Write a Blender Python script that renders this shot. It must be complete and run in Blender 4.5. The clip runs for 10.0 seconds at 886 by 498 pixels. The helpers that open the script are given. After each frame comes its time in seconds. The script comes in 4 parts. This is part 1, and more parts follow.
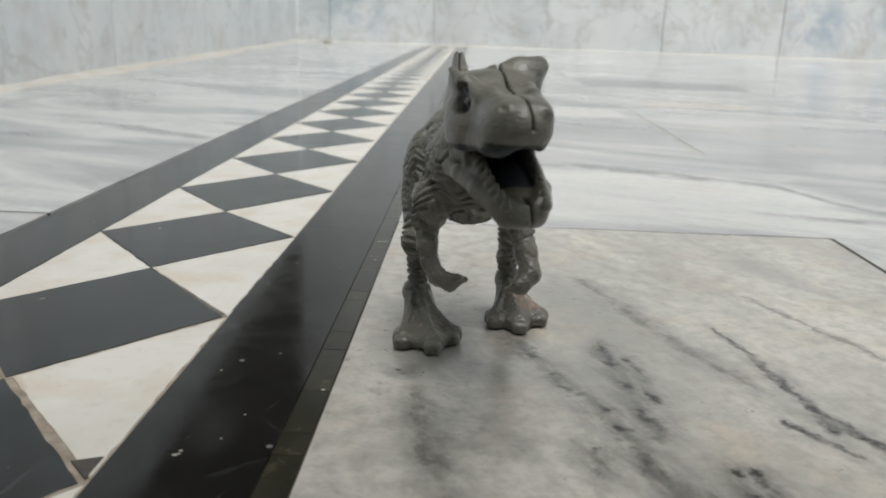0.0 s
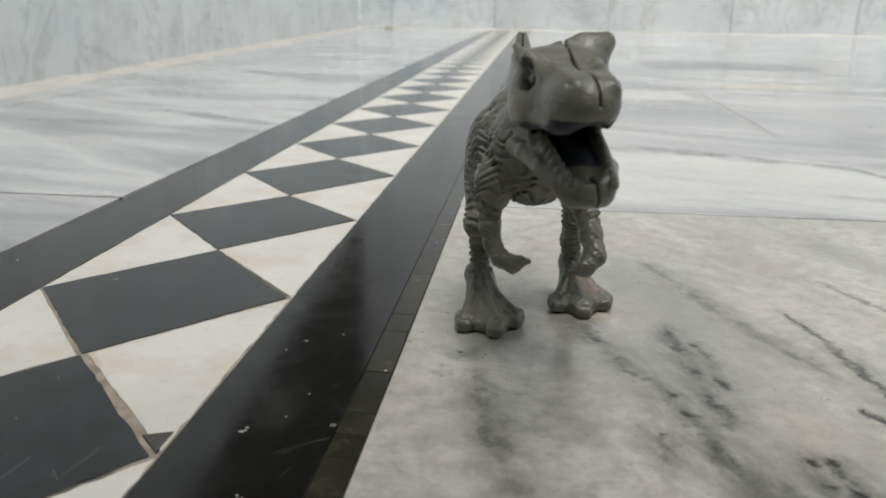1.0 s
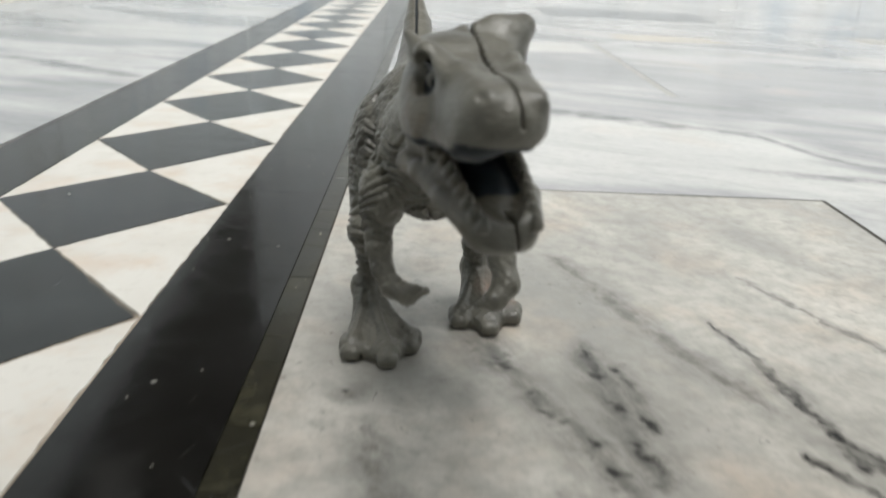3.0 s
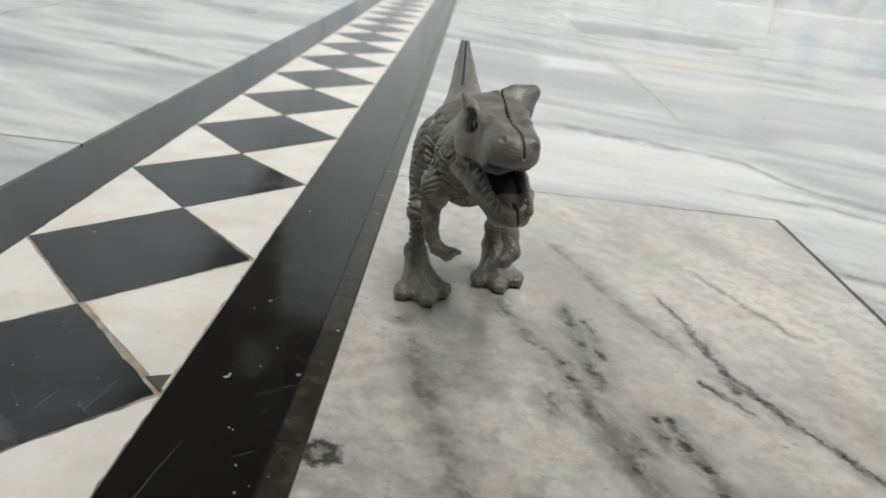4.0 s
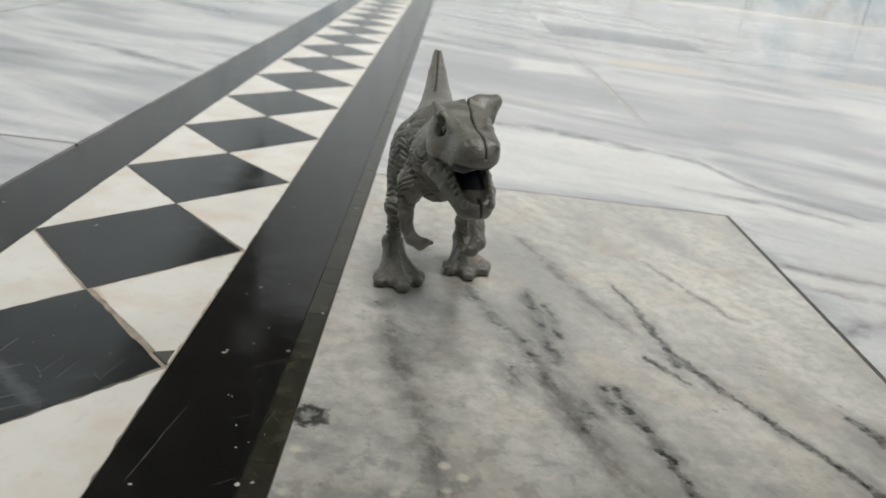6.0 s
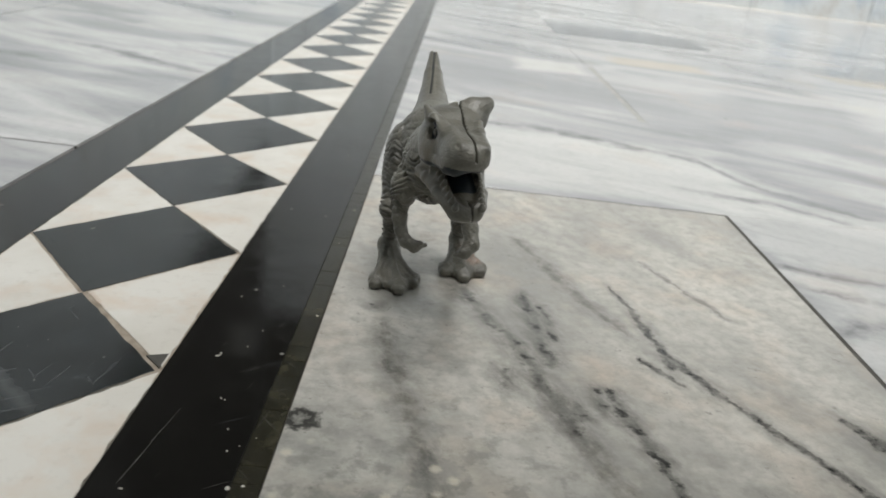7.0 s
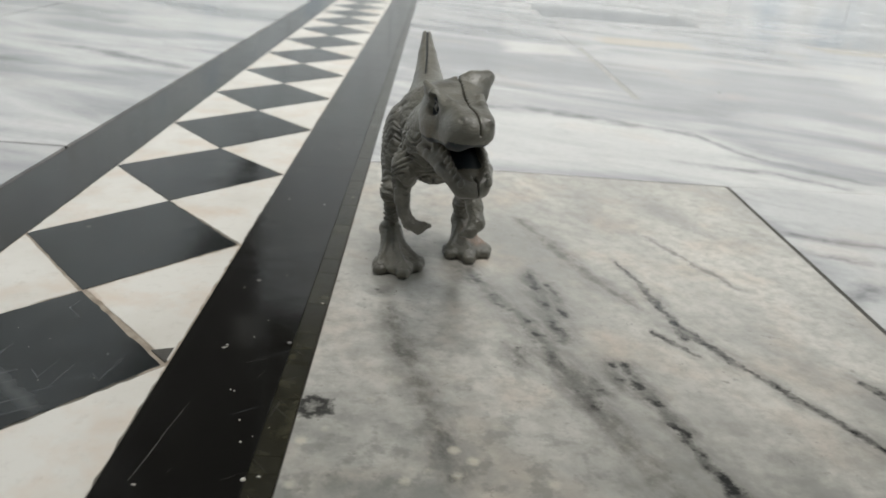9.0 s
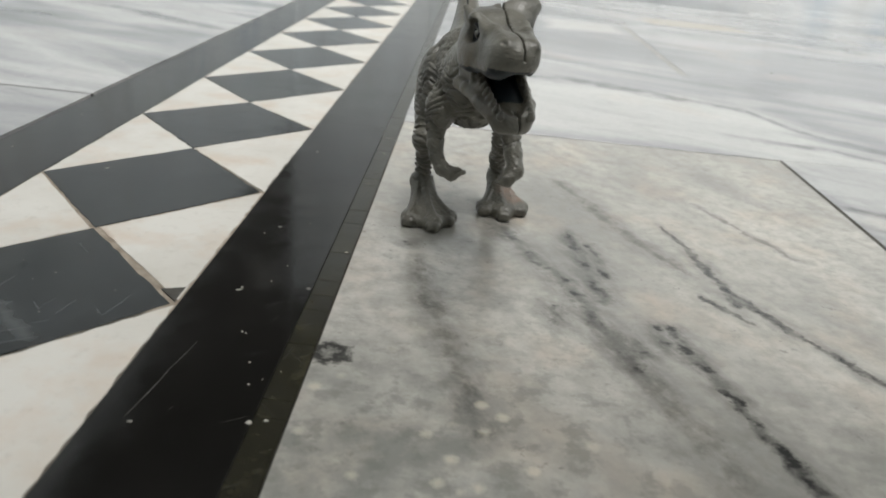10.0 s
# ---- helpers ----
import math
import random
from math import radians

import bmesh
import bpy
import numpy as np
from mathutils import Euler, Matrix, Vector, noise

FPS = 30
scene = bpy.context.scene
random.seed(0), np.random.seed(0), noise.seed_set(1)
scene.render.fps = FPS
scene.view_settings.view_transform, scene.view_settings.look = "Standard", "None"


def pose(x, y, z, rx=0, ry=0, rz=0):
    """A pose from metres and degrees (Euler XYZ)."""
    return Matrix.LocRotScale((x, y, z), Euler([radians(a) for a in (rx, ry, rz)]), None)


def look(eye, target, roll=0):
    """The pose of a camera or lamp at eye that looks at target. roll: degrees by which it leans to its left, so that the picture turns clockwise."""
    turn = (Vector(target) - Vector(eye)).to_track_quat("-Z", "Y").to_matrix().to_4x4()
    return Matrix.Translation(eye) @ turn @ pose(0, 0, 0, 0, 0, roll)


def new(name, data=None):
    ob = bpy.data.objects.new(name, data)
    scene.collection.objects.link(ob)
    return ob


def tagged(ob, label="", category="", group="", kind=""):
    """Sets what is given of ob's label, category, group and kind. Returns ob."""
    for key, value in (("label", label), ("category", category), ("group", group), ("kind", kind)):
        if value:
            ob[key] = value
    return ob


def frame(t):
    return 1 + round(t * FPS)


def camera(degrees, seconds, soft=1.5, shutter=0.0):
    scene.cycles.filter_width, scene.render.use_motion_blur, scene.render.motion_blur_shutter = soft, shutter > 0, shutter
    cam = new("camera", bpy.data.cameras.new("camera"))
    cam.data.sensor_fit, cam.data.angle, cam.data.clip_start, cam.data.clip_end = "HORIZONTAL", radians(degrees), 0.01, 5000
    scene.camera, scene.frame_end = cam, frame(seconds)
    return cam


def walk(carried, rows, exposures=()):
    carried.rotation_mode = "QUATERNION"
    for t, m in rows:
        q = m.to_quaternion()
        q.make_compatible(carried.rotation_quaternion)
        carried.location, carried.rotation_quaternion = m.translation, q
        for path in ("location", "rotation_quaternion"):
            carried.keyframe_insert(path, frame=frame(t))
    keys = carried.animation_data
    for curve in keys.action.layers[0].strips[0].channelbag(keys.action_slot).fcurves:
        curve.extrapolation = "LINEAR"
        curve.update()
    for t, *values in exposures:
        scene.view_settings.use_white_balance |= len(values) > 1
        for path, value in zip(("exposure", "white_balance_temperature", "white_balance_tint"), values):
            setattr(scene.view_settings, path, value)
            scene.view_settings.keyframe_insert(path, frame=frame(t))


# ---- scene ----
cam = camera(59.2, 10.0, 1.7, 0.3)
PATH = [
    (0, (0.134, -0.553, 0.158), (0.066, 1.364, -0.406), 1.8),
    (0.5, (0.131, -0.557, 0.159), (-0.023, 1.36, -0.392), 1.8),
    (1, (0.133, -0.551, 0.155), (-0.088, 1.344, -0.445), 0.6),
    (1.5, (0.124, -0.519, 0.155), (-0.132, 1.357, -0.487), 0.7),
    (2, (0.109, -0.446, 0.161), (-0.071, 1.454, -0.438), 2.3),
    (2.5, (0.116, -0.436, 0.158), (0.198, 1.467, -0.454), 2.9),
    (3, (0.131, -0.481, 0.164), (0.182, 1.379, -0.57), 2.7),
    (3.2, (0.129, -0.53, 0.191), (0.137, 1.308, -0.599), 4.2),
    (4.5, (0.123, -0.638, 0.217), (0.142, 1.225, -0.51), 7.5),
    (5, (0.124, -0.664, 0.237), (0.155, 1.194, -0.502), 7.3),
    (5.5, (0.127, -0.665, 0.232), (0.172, 1.191, -0.513), 7.5),
    (6, (0.126, -0.668, 0.222), (0.186, 1.187, -0.524), 7.4),
    (7.5, (0.135, -0.667, 0.226), (0.175, 1.185, -0.526), 6.9),
    (8, (0.133, -0.667, 0.224), (0.172, 1.186, -0.529), 6.7),
    (8.5, (0.136, -0.668, 0.219), (0.099, 1.182, -0.54), 7.6),
    (9, (0.127, -0.662, 0.215), (0.19, 1.183, -0.554), 4.6),
    (9.5, (0.122, -0.652, 0.198), (0.13, 1.194, -0.571), 5.5),
    (10, (0.129, -0.641, 0.181), (0.114, 1.194, -0.616), 5.9),
]
EXPOSURE = [(0.0, 0.0), (1.0, 0.0), (1.5, 0.14), (2.5, 0.14), (3.0, 0.26), (4.5, 0.13), (6.0, 0.08), (7.5, 0.06), (8.0, 0.04), (9.0, 0.08), (10.0, 0.08)]
walk(cam, [(t, look(eye, target, roll)) for t, eye, target, roll in PATH], EXPOSURE)

# ---------- lens: a phone held close, sharp at the toy's depth ----------
cam.data.dof.use_dof = True
cam.data.dof.focus_distance = 0.40
cam.data.dof.aperture_fstop = 14.0

# ---------- overcast daylight in an open court ----------
world = bpy.data.worlds.new("world")
scene.world = world
world.use_nodes = True
wn, wl = world.node_tree.nodes, world.node_tree.links
wn.clear()
sky = wn.new("ShaderNodeTexSky")
sky.sky_type, sky.sun_disc = "NISHITA", False
sky.sun_elevation, sky.sun_rotation = radians(62), radians(170)
sky.dust_density = 4.0
grey = wn.new("ShaderNodeMix")
grey.data_type = "RGBA"
grey.inputs[0].default_value = 0.72
grey.inputs[7].default_value = (9.7, 9.85, 9.35, 1)
bg = wn.new("ShaderNodeBackground")
bg.inputs["Strength"].default_value = 0.155
wout = wn.new("ShaderNodeOutputWorld")
wl.new(sky.outputs[0], grey.inputs[6])
wl.new(grey.outputs[2], bg.inputs["Color"])
wl.new(bg.outputs[0], wout.inputs["Surface"])

sun = new("sun", bpy.data.lights.new("sun", "SUN"))
sun.data.energy, sun.data.angle, sun.data.color = 2.35, radians(30), (1.0, 0.98, 0.94)
sun.matrix_world = look((0.25, -0.60, 3.0), (0.1, 0.05, 0))


# ---------- materials ----------
class Nodes:
    """A small builder for node materials."""

    def __init__(self, name):
        self.mat = bpy.data.materials.new(name)
        self.mat.use_nodes = True
        self.n, self.l = self.mat.node_tree.nodes, self.mat.node_tree.links
        self.bsdf = self.n["Principled BSDF"]
        self.geo = self.n.new("ShaderNodeNewGeometry").outputs["Position"]
        self.rand = self.n.new("ShaderNodeObjectInfo").outputs["Random"]

    def put(self, sock, v):
        if isinstance(v, bpy.types.NodeSocket):
            self.l.new(v, sock)
        else:
            sock.default_value = v

    def math(self, op, a, b=0.0, c=0.0, clamp=False):
        m = self.n.new("ShaderNodeMath")
        m.operation, m.use_clamp = op, clamp
        for i, v in enumerate((a, b, c)):
            self.put(m.inputs[i], v)
        return m.outputs[0]

    def vec(self, op, a, b=(0, 0, 0)):
        m = self.n.new("ShaderNodeVectorMath")
        m.operation = op
        self.put(m.inputs[0], a)
        self.put(m.inputs[1], b)
        return m.outputs["Value"] if op in ("LENGTH", "DISTANCE", "DOT_PRODUCT") else m.outputs[0]

    def noise(self, at, scale, detail=4.0, rough=0.55, warp=0.0):
        t = self.n.new("ShaderNodeTexNoise")
        self.put(t.inputs["Vector"], at)
        for k, v in (("Scale", scale), ("Detail", detail), ("Roughness", rough), ("Distortion", warp)):
            t.inputs[k].default_value = v
        return t.outputs[0]

    def voronoi(self, at, scale, feature="F1"):
        t = self.n.new("ShaderNodeTexVoronoi")
        t.feature = feature
        self.put(t.inputs["Vector"], at)
        t.inputs["Scale"].default_value = scale
        return t.outputs["Distance"]

    def ramp(self, fac, stops):
        if len(stops) == 2 and all(isinstance(c, (int, float)) for _, c in stops):
            r = self.n.new("ShaderNodeMapRange")
            self.put(r.inputs["Value"], fac)
            (r.inputs["From Min"].default_value, r.inputs["To Min"].default_value), (r.inputs["From Max"].default_value, r.inputs["To Max"].default_value) = stops
            return r.outputs["Result"]
        r = self.n.new("ShaderNodeValToRGB")
        e = r.color_ramp.elements
        for i, (p, c) in enumerate(stops):
            q = e[i] if i < 2 else e.new(p)
            q.position = p
            q.color = (c, c, c, 1) if isinstance(c, (int, float)) else (*c, 1)
        self.put(r.inputs[0], fac)
        return r.outputs[0]

    def mix(self, f, a, b, blend="MIX"):
        m = self.n.new("ShaderNodeMix")
        m.data_type, m.blend_type = "RGBA", blend
        self.put(m.inputs[0], f)
        for s, v in ((m.inputs[6], a), (m.inputs[7], b)):
            self.put(s, (*v, 1) if isinstance(v, tuple) and len(v) == 3 else v)
        return m.outputs[2]

    def bend(self, at, scale):
        """A random vector about zero, for bending a pattern."""
        t = self.n.new("ShaderNodeTexNoise")
        self.put(t.inputs["Vector"], at)
        t.inputs["Scale"].default_value = scale
        return self.vec("SUBTRACT", t.outputs["Color"], (0.5, 0.5, 0.5))

    def xyz(self, v):
        s = self.n.new("ShaderNodeSeparateXYZ")
        self.put(s.inputs[0], v)
        return s.outputs

    def finish(self, colour, rough, bump=None, strength=0.1, dist=0.001, metal=0.0, ior=1.5):
        b = self.bsdf
        self.put(b.inputs["Base Color"], colour if isinstance(colour, bpy.types.NodeSocket) else (*colour, 1))
        self.put(b.inputs["Roughness"], rough)
        b.inputs["Metallic"].default_value = metal
        b.inputs["IOR"].default_value = ior
        if bump is not None:
            m = self.n.new("ShaderNodeBump")
            m.inputs["Strength"].default_value, m.inputs["Distance"].default_value = strength, dist
            self.put(m.inputs["Height"], bump)
            self.l.new(m.outputs[0], b.inputs["Normal"])
        return self.mat

    def shifted(self, amount=7.0, stretch=(1, 1, 1), turn=0.0):
        """World position, moved by a random step for each object, turned and stretched."""
        m = self.n.new("ShaderNodeMapping")
        m.vector_type = "POINT"
        m.inputs["Rotation"].default_value = (0, 0, radians(turn))
        m.inputs["Scale"].default_value = stretch
        step = self.n.new("ShaderNodeCombineXYZ")
        r = self.math("MULTIPLY", self.rand, amount)
        for i in range(3):
            self.put(step.inputs[i], r)
        self.put(m.inputs["Vector"], self.geo)
        return self.vec("ADD", m.outputs[0], step.outputs[0])

    def along(self, deg, su, sv, step=0.0):
        """World position in axes along and across a direction, each scaled by itself."""
        c, d = math.cos(radians(deg)), math.sin(radians(deg))
        q = self.n.new("ShaderNodeCombineXYZ")
        self.put(q.inputs[0], self.math("MULTIPLY_ADD", self.vec("DOT_PRODUCT", self.geo, (c, d, 0)), su, step))
        self.put(q.inputs[1], self.math("MULTIPLY_ADD", self.vec("DOT_PRODUCT", self.geo, (-d, c, 0)), sv, step * 0.7))
        return q.outputs[0]

    def streak(self, a, b, width, wob=0.006, scale=90.0):
        """Strength 0 to 1 of a soft smear from a to b."""
        a, b = Vector((*a, 0)), Vector((*b, 0))
        d, mid = (b - a).normalized(), (a + b) / 2
        q = self.vec("SUBTRACT", self.geo, tuple(mid))
        u = self.math("ABSOLUTE", self.vec("DOT_PRODUCT", q, tuple(d)))
        v = self.math("ADD", self.vec("DOT_PRODUCT", q, (-d.y, d.x, 0)), self.math("MULTIPLY", self.math("SUBTRACT", self.noise(self.geo, scale, 5, 0.65), 0.5), wob))
        k = self.ramp(self.math("DIVIDE", self.math("ABSOLUTE", v), width), [(0.1, 1.0), (1.0, 0.0)])
        return self.math("MULTIPLY", k, self.ramp(self.math("DIVIDE", u, (b - a).length / 2), [(0.6, 1.0), (1.1, 0.0)]))

    def vein(self, pts, wob=0.004, scale=60.0, across=False, ragged=2.2):
        """Strength 0 to 1 of one ragged vein along y (or x, across): pts of (y, x, strength, half width), the first rising."""
        a0, a1, b0, b1 = pts[0][0] - 0.02, pts[-1][0] + 0.02, -0.8, 1.2
        p = self.xyz(self.geo)
        along, side = (p[0], p[1]) if across else (p[1], p[0])
        rag = self.noise(self.geo, scale * 2.6, 6, 0.72)
        w1 = self.math("MULTIPLY", self.math("SUBTRACT", self.noise(self.geo, scale, 5, 0.65), 0.5), wob * 2.4)
        f = self.math("DIVIDE", self.math("SUBTRACT", along, a0), a1 - a0, clamp=True)
        stops = [(0.0, ((pts[0][1] - b0) / (b1 - b0), 0.0, pts[0][3] * 8))]
        stops += [((y - a0) / (a1 - a0), ((x - b0) / (b1 - b0), s, w * 8)) for y, x, s, w in pts]
        stops += [(1.0, ((pts[-1][1] - b0) / (b1 - b0), 0.0, pts[-1][3] * 8))]
        stops = [stops[0], stops[-1]] + stops[1:-1]
        sep = self.n.new("ShaderNodeSeparateColor")
        self.l.new(self.ramp(f, stops), sep.inputs[0])
        here = self.math("ADD", self.math("MULTIPLY", sep.outputs[0], b1 - b0), b0)
        d = self.math("ABSOLUTE", self.math("SUBTRACT", self.math("ADD", side, w1), here))
        k = self.math("SUBTRACT", 1.0, self.math("DIVIDE", d, self.math("MULTIPLY", self.math("DIVIDE", sep.outputs[2], 8.0), self.ramp(self.noise(self.vec("ADD", self.geo, (2, 7, 1)), scale * 0.9, 3, 0.6), [(0.32, 0.35), (0.68, 1.0)]))), clamp=True)
        k = self.math("ADD", k, self.math("MULTIPLY", self.math("SUBTRACT", rag, 0.5), ragged))
        k = self.ramp(k, [(0.25, 0.0), (0.55, 0.35), (1.0, 1.0)])
        patch = self.ramp(self.noise(self.geo, scale * 1.3, 4, 0.65), [(0.32, 0.35), (0.55, 1.0)])
        return self.math("MULTIPLY", self.math("MULTIPLY", k, sep.outputs[1]), patch)


def marble_main():
    """Pale warm grey marble with the dark diagonal veins of the slab under the toy."""
    m = Nodes("veined_marble")
    at = m.geo
    coarse = m.n.new("ShaderNodeTexNoise")
    m.put(coarse.inputs["Vector"], at)
    for key, v in (("Scale", 70.0), ("Detail", 5.0), ("Roughness", 0.62)):
        coarse.inputs[key].default_value = v
    drift = m.vec("MULTIPLY", m.vec("SUBTRACT", coarse.outputs["Color"], (0.5, 0.5, 0.5)), (0.016, 0.016, 0.0))
    warped = m.vec("MULTIPLY", m.vec("ADD", at, drift), (1, 1, 0))

    def reach(lines):
        """Nearness 0 to 1 to lines of (x, y, half width) points."""
        best = None
        for pts in lines:
            for (ax, ay, aw), (bx, by, bw) in zip(pts[:-1], pts[1:]):
                a, u = Vector((ax, ay, 0)), Vector((bx - ax, by - ay, 0))
                rel = m.vec("SUBTRACT", warped, tuple(a))
                t = m.math("MULTIPLY", m.vec("DOT_PRODUCT", rel, tuple(u)), 1.0 / u.length_squared, clamp=True)
                foot = m.n.new("ShaderNodeVectorMath")
                foot.operation = "SCALE"
                foot.inputs[0].default_value = u
                m.put(foot.inputs["Scale"], t)
                d = m.math("DIVIDE", m.vec("DISTANCE", rel, foot.outputs[0]), m.math("MULTIPLY_ADD", t, bw - aw, aw))
                best = d if best is None else m.math("MINIMUM", best, d)
        return best

    # clouds: warm pale stone with cool grey drifts along the veins
    run = m.along(-62, 0.55, 1.5)
    base = m.ramp(m.noise(run, 9, 5, 0.55, 0.3), [(0.32, (0.36, 0.355, 0.335)), (0.48, (0.53, 0.515, 0.475)), (0.66, (0.69, 0.665, 0.61))])
    base = m.mix(m.ramp(m.noise(m.along(-62, 0.6, 1.2, 3.0), 26, 5, 0.6, 0.4), [(0.50, 0.0), (0.72, 0.5)]), base, (0.36, 0.355, 0.33))
    base = m.mix(m.ramp(m.noise(m.vec("ADD", at, (3, 1, 0)), 16, 4, 0.6), [(0.50, 0.0), (0.70, 0.5)]), base, (0.60, 0.49, 0.39))
    grain = m.noise(at, 85, 5, 0.65)
    base = m.mix(m.ramp(grain, [(0.42, 0.0), (0.66, 0.55)]), base, (0.34, 0.33, 0.295))
    base = m.mix(m.ramp(m.noise(at, 240, 3, 0.6), [(0.50, 0.0), (0.74, 0.25)]), base, (0.33, 0.32, 0.28))
    # grey stone clouds; the last spot is the left foot's shadow painted in
    for spot, size, amount in (((0.11, -0.42, 0), 0.11, 1.0), ((0.12, -0.29, 0), 0.06, 0.45), ((0.19, -0.225, 0), 0.055, 0.55), ((0.29, -0.43, 0), 0.11, 0.95), ((0.41, -0.36, 0), 0.075, 0.8), ((0.20, -0.10, 0), 0.05, 0.4), ((0.125, -0.185, 0), 0.05, 0.5)):
        k = m.math("SUBTRACT", 1.0, m.math("DIVIDE", m.vec("DISTANCE", warped, spot), size), clamp=True)
        k = m.math("MULTIPLY", m.ramp(k, [(0.0, 0.0), (0.7, amount)]), m.ramp(m.noise(at, 40, 5, 0.6), [(0.36, 0.2), (0.60, 1.0)]))
        base = m.mix(k, base, (0.27, 0.27, 0.25))

    blot = m.ramp(m.noise(m.vec("ADD", at, (6, 6, 0)), 78, 4, 0.62), [(0.50, 0.0), (0.62, 0.55)])
    dull = m.math("SUBTRACT", 1.0, m.math("DIVIDE", m.vec("DISTANCE", warped, (0.14, -0.44, 0)), 0.16), clamp=True)
    base = m.mix(m.math("MULTIPLY", blot, m.ramp(dull, [(0.0, 0.25), (0.6, 1.0)])), base, (0.20, 0.205, 0.185))

    long_vein = reach((
        [(0.268, -0.150, 0.0010), (0.279, -0.185, 0.0018), (0.282, -0.210, 0.0017), (0.288, -0.243, 0.0026), (0.302, -0.272, 0.0018), (0.328, -0.315, 0.0016), (0.350, -0.350, 0.0021), (0.362, -0.375, 0.0024), (0.395, -0.44, 0.0026)],
        [(0.270, -0.255, 0.0013), (0.281, -0.267, 0.0018), (0.289, -0.277, 0.0010)],
        [(0.287, -0.247, 0.0034), (0.289, -0.256, 0.0034)],
        [(0.374, -0.296, 0.0020), (0.385, -0.318, 0.0034), (0.405, -0.355, 0.0040)],
        [(0.256, -0.348, 0.0012), (0.263, -0.372, 0.0024), (0.270, -0.400, 0.0028), (0.29, -0.45, 0.0032)],
    ))
    broken = reach((
        [(0.158, -0.176, 0.0040), (0.176, -0.216, 0.0028), (0.186, -0.238, 0.0032), (0.199, -0.263, 0.0042), (0.206, -0.294, 0.0024), (0.213, -0.314, 0.0034), (0.222, -0.342, 0.0020)],
        [(0.202, -0.178, 0.0022), (0.205, -0.209, 0.0034), (0.213, -0.269, 0.0030)],
        [(0.214, -0.195, 0.0020), (0.219, -0.238, 0.0026)],
        [(0.234, -0.292, 0.0022), (0.238, -0.314, 0.0028)],
        [(0.222, -0.312, 0.0024), (0.225, -0.323, 0.0024)],
        [(0.243, -0.292, 0.0022), (0.247, -0.314, 0.0032), (0.252, -0.334, 0.0024), (0.260, -0.355, 0.0018)],
        [(0.142, -0.366, 0.0022), (0.149, -0.394, 0.0032)],
        [(0.185, -0.283, 0.0030), (0.187, -0.298, 0.0030)],
        [(0.104, -0.219, 0.0016), (0.107, -0.223, 0.0016)],
        [(0.119, -0.290, 0.0018), (0.123, -0.296, 0.0018)],
    ))
    soft = reach((
        [(0.206, -0.075, 0.003), (0.226, -0.129, 0.005), (0.239, -0.160, 0.005), (0.252, -0.192, 0.0055), (0.268, -0.222, 0.003)],
        [(0.304, -0.092, 0.0010), (0.321, -0.132, 0.0012), (0.335, -0.161, 0.0018), (0.345, -0.182, 0.0016)],
        [(0.112, -0.245, 0.003), (0.124, -0.294, 0.005), (0.136, -0.338, 0.004), (0.143, -0.371, 0.003)],
        [(0.206, -0.294, 0.006), (0.226, -0.354, 0.006), (0.245, -0.41, 0.006)],
    ))
    rag = m.math("MULTIPLY", m.math("SUBTRACT", m.noise(at, 330, 5, 0.75), 0.5), 2.6)
    patch = m.ramp(m.noise(m.vec("ADD", at, (5, 2, 0)), 95, 3, 0.6), [(0.42, 0.05), (0.60, 1.0)])
    smear = m.ramp(m.noise(m.along(-64, 40, 130, 1.0), 1.0, 4, 0.6), [(0.36, 0.25), (0.62, 1.0)])
    col = base
    for near, wide, amount in ((long_vein, 6.5, 0.75), (broken, 5.5, 1.0), (soft, 3.2, 0.85)):
        k = m.ramp(m.math("DIVIDE", m.math("ADD", near, rag), wide), [(0.05, amount), (1.0, 0.0)])
        col = m.mix(m.math("MULTIPLY", k, smear), col, (0.21, 0.205, 0.19))
    core = m.ramp(m.math("ADD", soft, rag), [(0.2, 0.55), (1.3, 0.0)])
    col = m.mix(m.math("MULTIPLY", core, patch), col, (0.135, 0.125, 0.11))
    core = m.ramp(m.math("ADD", broken, m.math("MULTIPLY", rag, 1.4)), [(0.1, 0.8), (2.4, 0.0)])
    col = m.mix(m.math("MULTIPLY", core, m.ramp(m.noise(m.vec("ADD", at, (7, 1, 0)), 62, 4, 0.65), [(0.36, 0.1), (0.60, 0.85)])), col, (0.10, 0.10, 0.094))
    core = m.ramp(m.math("ADD", broken, rag), [(0.3, 0.9), (1.6, 0.0)])
    col = m.mix(m.math("MULTIPLY", core, m.ramp(m.noise(m.vec("ADD", at, (2, 8, 0)), 80, 2, 0.5), [(0.52, 0.0), (0.62, 1.0)])), col, (0.030, 0.031, 0.030))
    core = m.ramp(m.math("ADD", long_vein, rag), [(0.6, 1.0), (1.9, 0.0)])
    col = m.mix(m.math("MULTIPLY", core, m.math("ADD", 0.4, m.math("MULTIPLY", patch, 0.6))), col, (0.030, 0.031, 0.030))
    pores = m.math("MULTIPLY", m.ramp(m.noise(m.vec("ADD", at, (4, 4, 0)), 150, 4, 0.65), [(0.60, 0.0), (0.70, 0.6)]), m.ramp(m.noise(at, 26, 4, 0.6), [(0.44, 0.0), (0.62, 1.0)]))
    col = m.mix(pores, col, (0.16, 0.155, 0.14))
    # a dark rusty ring by the edging, pale flecks in the dull corner
    ring = m.math("ADD", m.vec("DISTANCE", m.vec("MULTIPLY", at, (1, 1, 0)), (0.082, -0.350, 0)), m.math("MULTIPLY", m.math("SUBTRACT", m.noise(at, 170, 5, 0.7), 0.5), 0.015))
